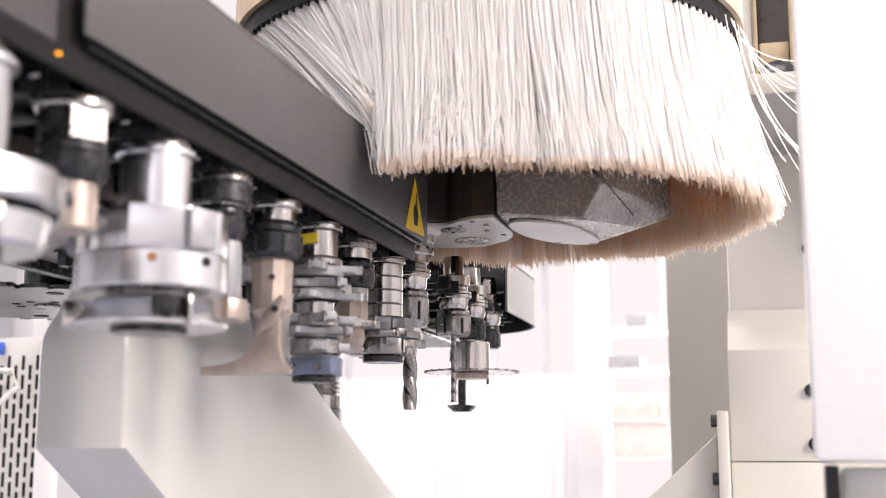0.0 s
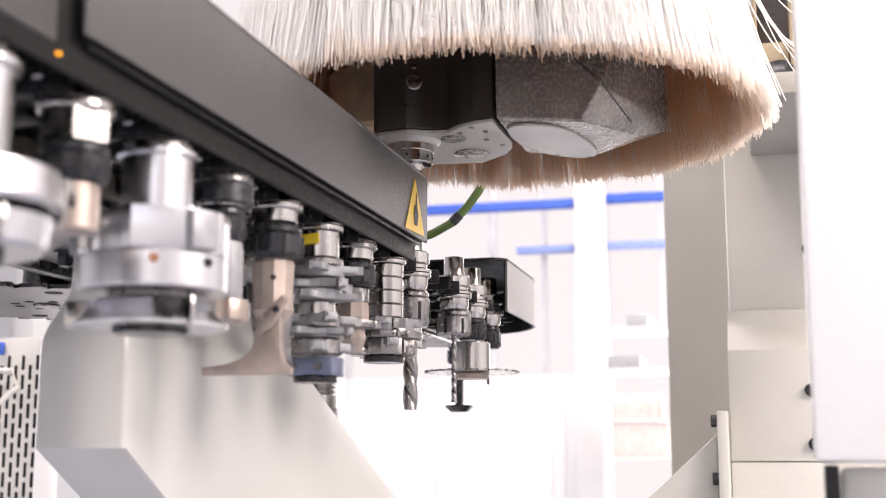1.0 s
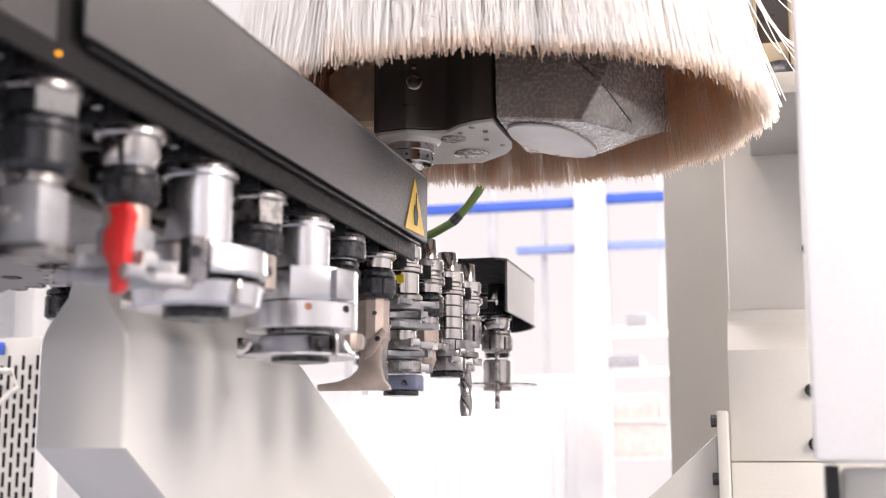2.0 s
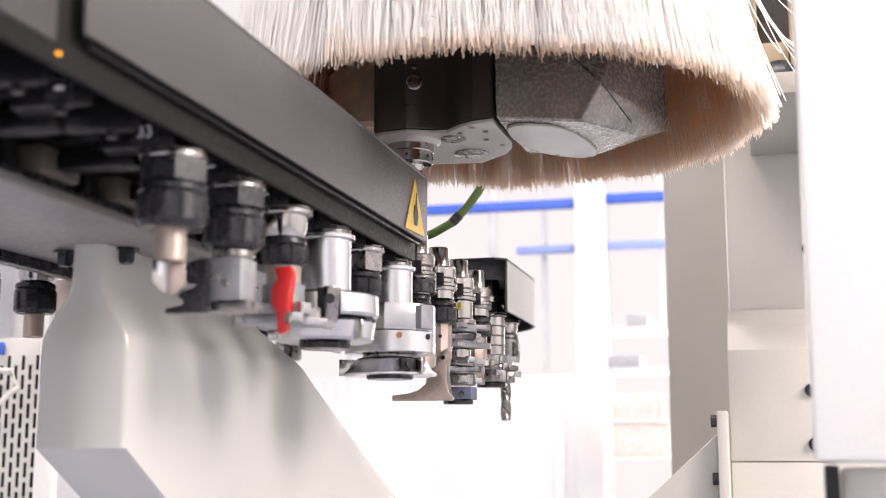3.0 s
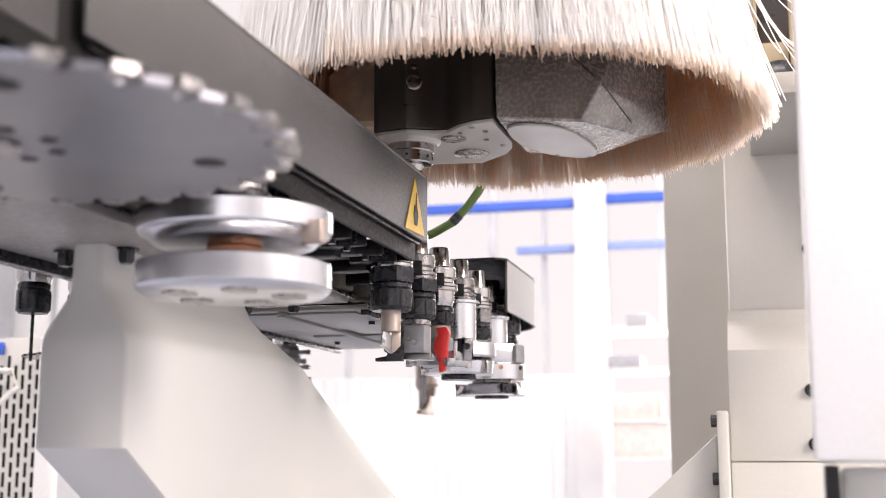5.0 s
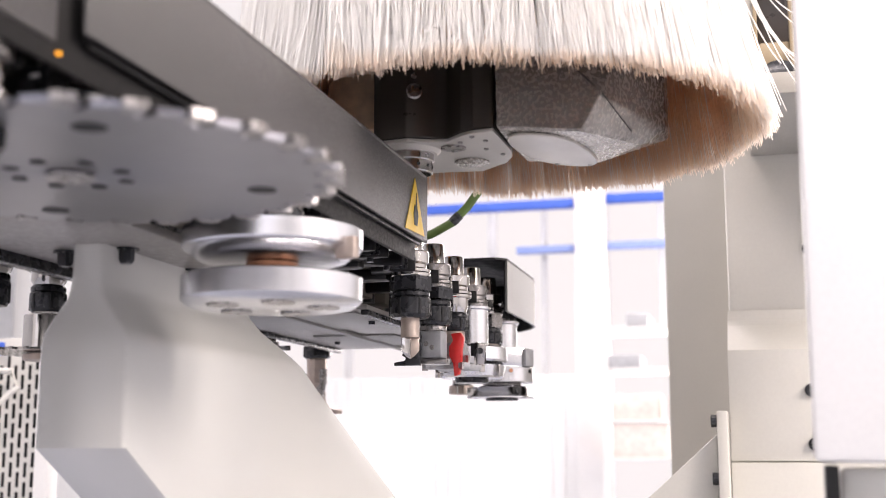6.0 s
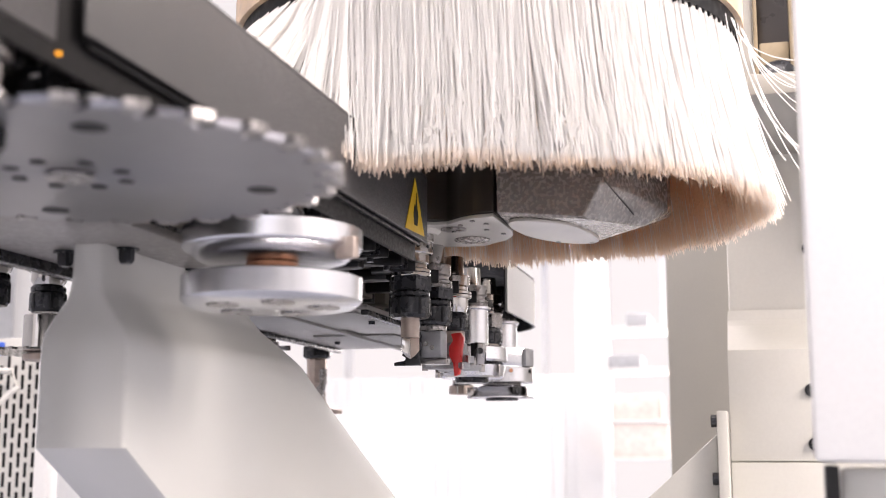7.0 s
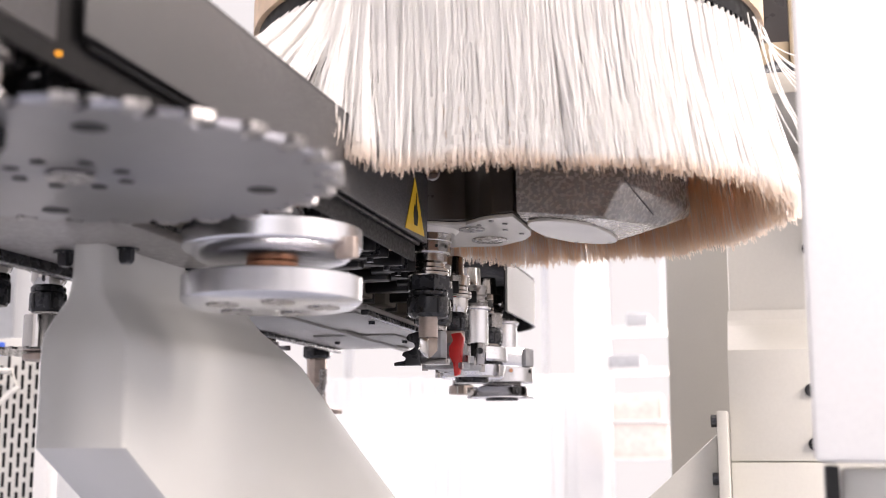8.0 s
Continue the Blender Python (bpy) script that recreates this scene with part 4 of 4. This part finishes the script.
    t = TOOLS[-10] = holder("long_bit_tool", "black collet holder with a long warm-tinted bit", "dull")
    nut(t, -0.03, -0.075, 0.027)
    drill(t, 0.013, -0.075, -0.20, BRONZE, 1.5)
    for k in (-9, -11, -13):
        t = TOOLS[k] = holder("return_collet_tool", "collet holder with a short warm-tinted bit", "dull")
        nut(t, -0.03, -0.075, 0.027)
        spacer(t, 0.012, -0.075, -0.11, BRONZE, "bit")


build_tools()
for key in (15, 18):
    for piece in TOOLS[key].children:
        if piece.name.split(".")[0] not in ("taper", "flange"):
            piece.location.z += 0.012


# ---------------------------------------------------------------- spindle head with its brush skirt
HEAD_UP = pose(-0.37, 1.76, 1.48)


# where the skirt has parted: angle round the ring, half gap at the tips, spread
PARTINGS = [(radians(-113), 0.018, 0.16), (radians(-97), 0.004, 0.05), (radians(-86), 0.007, 0.06), (radians(-71), 0.009, 0.08), (radians(-58), 0.005, 0.05), (radians(-43), 0.006, 0.06), (radians(60), 0.005, 0.06)]


# tufts that meet the magazine cover when the head comes down, by angle round the ring
TUFT_FROM, TUFT_TO, TUFT_STEP = 182.0, 266.0, 4.0
TUFTS = []
RING_X = -0.016


def strands(name, mesh_lists, mat, parent, label):
    me = bpy.data.meshes.new(name)
    me.from_pydata(mesh_lists[0], [], mesh_lists[1])
    me.materials.append(mat)
    ob = new(name, me)
    ob.parent = parent
    return tagged(ob, label, kind="stuff")


def tuft_pose(angle, drop, t):
    """A tuft swings about its root: over the cover its tips ride on the sheet, near the edge they slip off it."""
    a = radians(angle)
    root = Vector((RING_X + 0.365 * math.cos(a), 0.365 * math.sin(a), 0.25))
    clear = 1.73 - 0.145 * drop - 1.409
    lean = math.acos(min(1.0, clear / 0.252))
    second = t > 3.0
    f = max(0.0, min(1.0, (258.0 - angle) / 22.0 if second else (TUFT_TO - angle) / 34.0))
    lean *= f * f * (3 - 2 * f)
    way = Vector((0.8, 0.6, 0)).lerp(Vector((0.85 + 0.35 * math.cos(a), 0.35 * math.sin(a) + 0.1, 0)).normalized(), f).normalized()
    if second:
        way = Vector((-0.2, -0.98, 0))
    return Matrix.Translation(root) @ Matrix.Rotation(-lean, 4, Vector((0, 0, 1)).cross(way)) @ Matrix.Translation(-root)


def spindle_head():
    h = thing("spindle_head", "spindle head inside a ring of pale nylon bristles", "spindle head", HEAD_UP)
    # ring that holds the bristles
    part("brush_ring", lathe([(0.352, 0.245), (0.376, 0.245), (0.376, 0.272), (0.352, 0.272), (0.352, 0.245)], 96), RUBBER, h, "black brush clamping ring", m=pose(RING_X, 0, 0))
    part("hood_ring", lathe([(0.34, 0.272), (0.384, 0.272), (0.384, 0.32), (0.38, 0.324), (0.38, 0.42), (0.34, 0.42), (0.34, 0.272)], 96), TAN, h, "tan metal hood ring", m=pose(RING_X, 0, 0))
    notch = mesh_of("ring_notch", box(-0.0016, 0.0016, -0.003, 0.003, -0.003, 0.003, 0.0004, seg=1), RUBBER)
    for i in range(150):
        a = 2 * math.pi * (i + 0.5) / 150
        o = new("ring_notch", notch)
        o.parent = h
        o.matrix_basis = pose(RING_X + 0.3745 * math.cos(a), 0.3745 * math.sin(a), 0.2425, 0, 0, math.degrees(a) + 90)
    rnd = random.Random(7)
    tufts = [([], []) for i in range(int((TUFT_TO - TUFT_FROM) / TUFT_STEP))]
    for name, count, low, high, mat, lab in (("bristles", 9500, 0.3, 1.0, BRISTLE, "dense pale nylon bristles with browned tips"),
                                             ("inner_bristles", 3000, 0.0, 0.3, INNER_BRISTLE, "orange bristles on the inside of the skirt")):
        loose = ([], [])
        for i in range(count):
            a = 2 * math.pi * (i + rnd.random()) / count + rnd.uniform(-0.01, 0.01)
            layer = rnd.uniform(low, high)
            r0 = 0.355 + 0.019 * layer
            flare = 0.020 + 0.012 * layer + rnd.gauss(0, 0.005)
            clump = 0.006 * noise.noise(Vector((math.cos(a) * 9, math.sin(a) * 9, 0.3)))
            length = 0.247 + rnd.gauss(0, 0.005) + 0.010 * noise.noise(Vector((math.cos(a) * 4, math.sin(a) * 4, 2.0))) - (rnd.uniform(0, 0.03) if rnd.random() < 0.08 else 0)
            sway = rnd.gauss(0, 0.010) + 0.014 * noise.noise(Vector((math.cos(a) * 14, math.sin(a) * 14, 5.0)))
            wid = rnd.uniform(0.00065, 0.001)
            for place, push, reach in PARTINGS:
                off = (a - place + math.pi) % (2 * math.pi) - math.pi
                sway += math.copysign(push * math.exp(-(off / reach) ** 2), off)
            turn = math.degrees(a) % 360
            verts, faces = tufts[int((turn - TUFT_FROM) // TUFT_STEP)] if TUFT_FROM <= turn < TUFT_TO else loose
            base = len(verts)
            for j in range(4):
                f = j / 3
                rr = r0 + (flare + clump) * f ** 1.5
                aa = a + sway * f * f / 0.38
                cx, cy, zz = rr * math.cos(aa) + RING_X * (1 - f), rr * math.sin(aa), 0.25 - length * f
                w = wid * (1 if j < 3 else 0.8)
                for k in range(3):
                    b = aa + 2 * math.pi * k / 3
                    verts.append((cx + w * math.cos(b), cy + w * math.sin(b), zz))
            for j in range(3):
                for k in range(3):
                    q = base + 3 * j
                    faces.append((q + k, q + (k + 1) % 3, q + 3 + (k + 1) % 3, q + 3 + k))
            faces.append((base + 9, base + 10, base + 11))
        strands(name, loose, mat, h, lab)
    for i, bunch in enumerate(tufts):
        TUFTS.append((TUFT_FROM + TUFT_STEP * (i + 0.5), strands("bristle_tuft", bunch, BRISTLE, h, "tuft of bristles brushing over the magazine cover")))
    # stray bristles standing off the skirt
    bm = bmesh.new()
    for i in range(15):
        a = rnd.uniform(-0.42, 0.10)
        out, drop, curl = rnd.uniform(0.015, 0.075), rnd.uniform(0.08, 0.22), rnd.uniform(-0.10, 0.14)
        pts = []
        for j in range(12):
            f = j / 11
            rr = 0.374 + 0.03 * f + out * math.sin(f * 2.4) * f + (0.02 * f ** 4 if i % 3 else 0.07 * f ** 3)
            aa = a + curl * f * f
            pts.append((rr * math.cos(aa), rr * math.sin(aa), 0.247 - drop * math.sin(f * 1.35) / math.sin(1.35)))
        tube(pts, 0.0008, 5, bm)
    part("stray_bristles", bm, BRISTLE, h, "bent stray bristles")
    # housings, in head space (origin at brush centre, bristle tips at z = 0)
    plan = [(-0.197, -0.008), (-0.185, -0.016), (-0.14, -0.024), (-0.10, -0.005), (-0.08, -0.004), (-0.052, -0.032), (-0.03, -0.045), (0.003, -0.051),
            (0.006, 0.075), (0.0, 0.115), (-0.018, 0.155), (-0.07, 0.205), (-0.17, 0.195), (-0.205, 0.12)]
    part("spindle_housing", prism(plan, 0.007, 0.40, "z", 0.003), HEADDARK, h, "dark brown spindle housing", 20)
    part("spindle_rim", lathe([(0, 0.0068), (0.049, 0.0068), (0.049, 0.002), (0.042, -0.005), (0.0, -0.005)], 48), HEADLIGHT, h, "pale rim above the spindle nose", m=pose(-0.15, 0.04, 0))
    part("spindle_nose", lathe([(0, -0.005), (0.0365, -0.005), (0.0365, -0.016), (0.035, -0.0175), (0.035, -0.034), (0.033, -0.036), (0.020, -0.037), (0.018, -0.046), (0, -0.046)], 48),
         STEEL, h, "steel spindle nose ring", m=pose(-0.15, 0.04, 0))
    hm = mesh_of("nose_hole", lathe([(0, -0.0006), (0.0026, -0.0006), (0.0026, 0.0006), (0, 0.0006)], 12), DARKGAP)
    for i in range(12):
        a = 2 * math.pi * i / 12 + 0.1
        o = new("nose_hole", hm)
        o.parent = h
        o.matrix_basis = pose(-0.15 + 0.035 * math.cos(a), 0.04 + 0.035 * math.sin(a), -0.026, 0, 90, math.degrees(a))
    under = [(x * 0.985 - 0.001, y * 0.985 + 0.001) for x, y in plan]
    part("base_plate", prism(under, 0.001, 0.0065, "z", 0.001), HEADLIGHT, h, "pale grey underside plate", 20)
    part("cap", lathe([(0, -0.0022), (0.027, -0.0022), (0.029, -0.001), (0.029, 0.0006), (0, 0.0006)], 32), HEADGREY, h, m=pose(-0.072, 0.131, 0))
    part("cap", lathe([(0, -0.0018), (0.020, -0.0018), (0.020, 0.0006), (0, 0.0006)], 26), DULL, h, m=pose(-0.078, 0.030, 0))
    for x, y in ((-0.035, -0.028), (-0.06, 0.0), (-0.02, 0.0), (-0.03, 0.05), (-0.012, 0.09)):
        part("screw", lathe([(0, -0.001), (0.004, -0.001), (0.004, 0.0006), (0, 0.0006)], 10), DULL, h, m=pose(x, y, 0))
    cover = [(0.016, -0.050, 0.001), (0.104, -0.036, -0.006), (0.130, 0.095, -0.001), (0.127, 0.190, 0.0), (0.058, 0.164, 0.0), (0.013, 0.069, 0.001)]
    seam_line = [Vector((0.06, 0, 0.156)), Vector((0.113, 0, 0.1)), Vector((0.166, 0, 0.0455)), Vector((0.2065, 0, 0.004))]
    pts = cover + [(0.008, -0.056, 0.004), (0.006, -0.056, 0.21), (0.006, 0.0, 0.40), (0.135, -0.056, -0.009), (0.164, -0.056, 0.044), (0.208, 0.090, 0.002),
                   (0.242, 0.13, 0.036), (0.242, 0.13, 0.40), (0.242, 0.2, 0.036), (0.242, 0.2, 0.40), (0.01, 0.2, 0.40), (0.01, 0.18, 0.008)]
    body = hull(pts, 0.003)
    tree = BVHTree.FromBMesh(body)
    motor = part("motor_housing", body, HEADGREY, h, "speckled grey faceted motor housing", 12)
    seam = []
    for p, q in zip(seam_line, seam_line[1:]):
        for i in range(4):
            at = p.lerp(q, i / 4)
            hit = tree.ray_cast(Vector((at.x, -0.5, at.z)), Vector((0, 1, 0)))[0]
            if hit:
                seam.append(hit)
    part("cover_joint", tube(seam, 0.0012, 6), DARKGAP, motor, "dark joint between two covers")
    lens = cover
    for _ in range(2):
        lens = [tuple(a * w + b * (1 - w) for a, b in zip(p, q)) for p, q in zip(lens, lens[1:] + lens[:1]) for w in (0.75, 0.25)]
    low = hull([(x * 1.02, y * 1.02, zz - 0.0055) for x, y, zz in lens] + [(x * 1.02, y * 1.02, zz - 0.001) for x, y, zz in lens], 0.0012)
    part("inspection_cover", low, HEADLIGHT, motor, "cream screwed inspection cover", 20)
    for x, y in ((0.05, -0.020), (0.095, 0.02), (0.12, 0.10), (0.116, 0.175), (0.065, 0.155)):
        part("cover_screw", lathe([(0, -0.0066), (0.0034, -0.0066), (0.004, -0.006), (0.004, -0.004), (0, -0.004)], 14), DULL, motor, m=pose(x, y, 0))
    part("hose_flange", lathe([(0, 0.062), (0.07, 0.058), (0.078, 0.066), (0.082, 0.16), (0, 0.16)], 40), TAN, h, "tan stained dust hose collar", m=pose(-0.262, 0.2, 0))
    for zz, rr in ((0.105, 0.0045), (0.08, 0.0125)):
        part("screw", lathe([(0, 0), (rr, 0), (rr, 0.002), (rr * 0.8, 0.003), (rr * 0.72, 0.001), (0, 0.001)], 20), DULL, h, m=pose(-0.128, -0.022, zz, 90, 0, 25))
    return h


HEAD = spindle_head()


def fixed_hose():
    hose = thing("air_hose", "dark green air hose rising behind the magazine cover", "hose")
    pts = [(-0.681, 2.25, 1.403), (-0.635, 2.25, 1.406), (-0.603, 2.25, 1.417), (-0.566, 2.25, 1.436), (-0.535, 2.25, 1.466), (-0.514, 2.25, 1.494), (-0.501, 2.25, 1.518), (-0.491, 2.25, 1.549), (-0.50, 2.30, 1.80), (-0.50, 2.4, 2.4)]
    part("hose", tube(pts, 0.0085, 12), GREEN, hose)
    part("hose_clip", tube([pts[3], tuple((a + b) / 2 for a, b in zip(pts[3], pts[4]))], 0.0098, 12), BLACK, hose)


fixed_hose()


# ---------------------------------------------------------------- motion
def chain_steps(t):
    """Links passed since the start: still, a soft start, an even run, a soft stop at eleven."""
    knots = [(0.0, 0.0), (0.95, 0.0), (1.0, 0.05), (1.1, 0.25), (1.2, 0.51), (1.5, 1.28), (2.8, 4.72), (3.5, 6.55), (4.0, 7.83), (4.5, 9.05), (4.7, 9.54),
             (5.0, 10.27), (5.2, 10.71), (5.35, 10.93), (5.5, 11.0), (8.0, 11.0)]
    for (a, x), (b, y) in zip(knots, knots[1:]):
        if t <= b:
            return x + (y - x) * (t - a) / (b - a)
    return 11.0


def head_drop(t):
    knots = [(0.0, 1.0), (0.4, 1.0), (0.5, 0.87), (0.6, 0.42), (0.7, 0.10), (0.8, 0.01), (0.9, 0.0), (5.8, 0.0), (5.9, 0.03), (6.0, 0.10), (6.2, 0.28), (6.5, 0.55),
             (6.8, 0.83), (6.9, 0.925), (7.0, 0.99), (7.1, 1.0), (8.0, 1.0)]
    for (a, x), (b, y) in zip(knots, knots[1:]):
        if t <= b:
            return x + (y - x) * (t - a) / (b - a)
    return 1.0


def head_shift(t):
    return 0.0 if t <= 7.65 else 0.029 * ((t - 7.65) / 0.35) ** 2


def motions():
    run = [0.0, 0.9] + [0.95 + 0.1 * i for i in range(48)] + [5.8, 8.0]
    run = sorted(set(round(t, 3) for t in run))
    first = carrier_parts()
    carriers = [first] + [copy_thing(first, Matrix()) for k in range(1, SLOTS)]
    for k, c in enumerate(carriers):
        walk(c, [(t, loop_pose((chain_steps(t) - k) * PITCH)) for t in run])
    for k, c in enumerate(carriers):
        number_label(c, {0: "22", 1: "23", 11: "33"}.get(k, ""))
    for k, tool in TOOLS.items():
        rows = [(t, loop_pose((chain_steps(t) - k) * PITCH)) for t in run[:-1]]
        if k == 11:
            at = rows[-1][1]
            rows += [(7.65, at)] + [(t, pose(head_shift(t), 0, 0) @ at) for t in (7.75, 7.85, 7.95, 8.0)]
        else:
            rows += [(8.0, loop_pose((11.0 - k) * PITCH))]
        walk(tool, rows)
    beats = [0.0, 0.3, 0.4, 0.5, 0.6, 0.7, 0.8, 0.9, 1.0, 5.7, 5.8, 5.9, 6.0, 6.2, 6.5, 6.8, 6.9, 7.0, 7.1, 7.65, 7.75, 7.85, 7.95, 8.0]
    for angle, tuft in TUFTS:
        walk(tuft, [(t, tuft_pose(angle, head_drop(t), t)) for t in beats])
    walk(HEAD, [(t, pose(head_shift(t), 0, -0.145 * head_drop(t)) @ HEAD_UP) for t in beats])


motions()
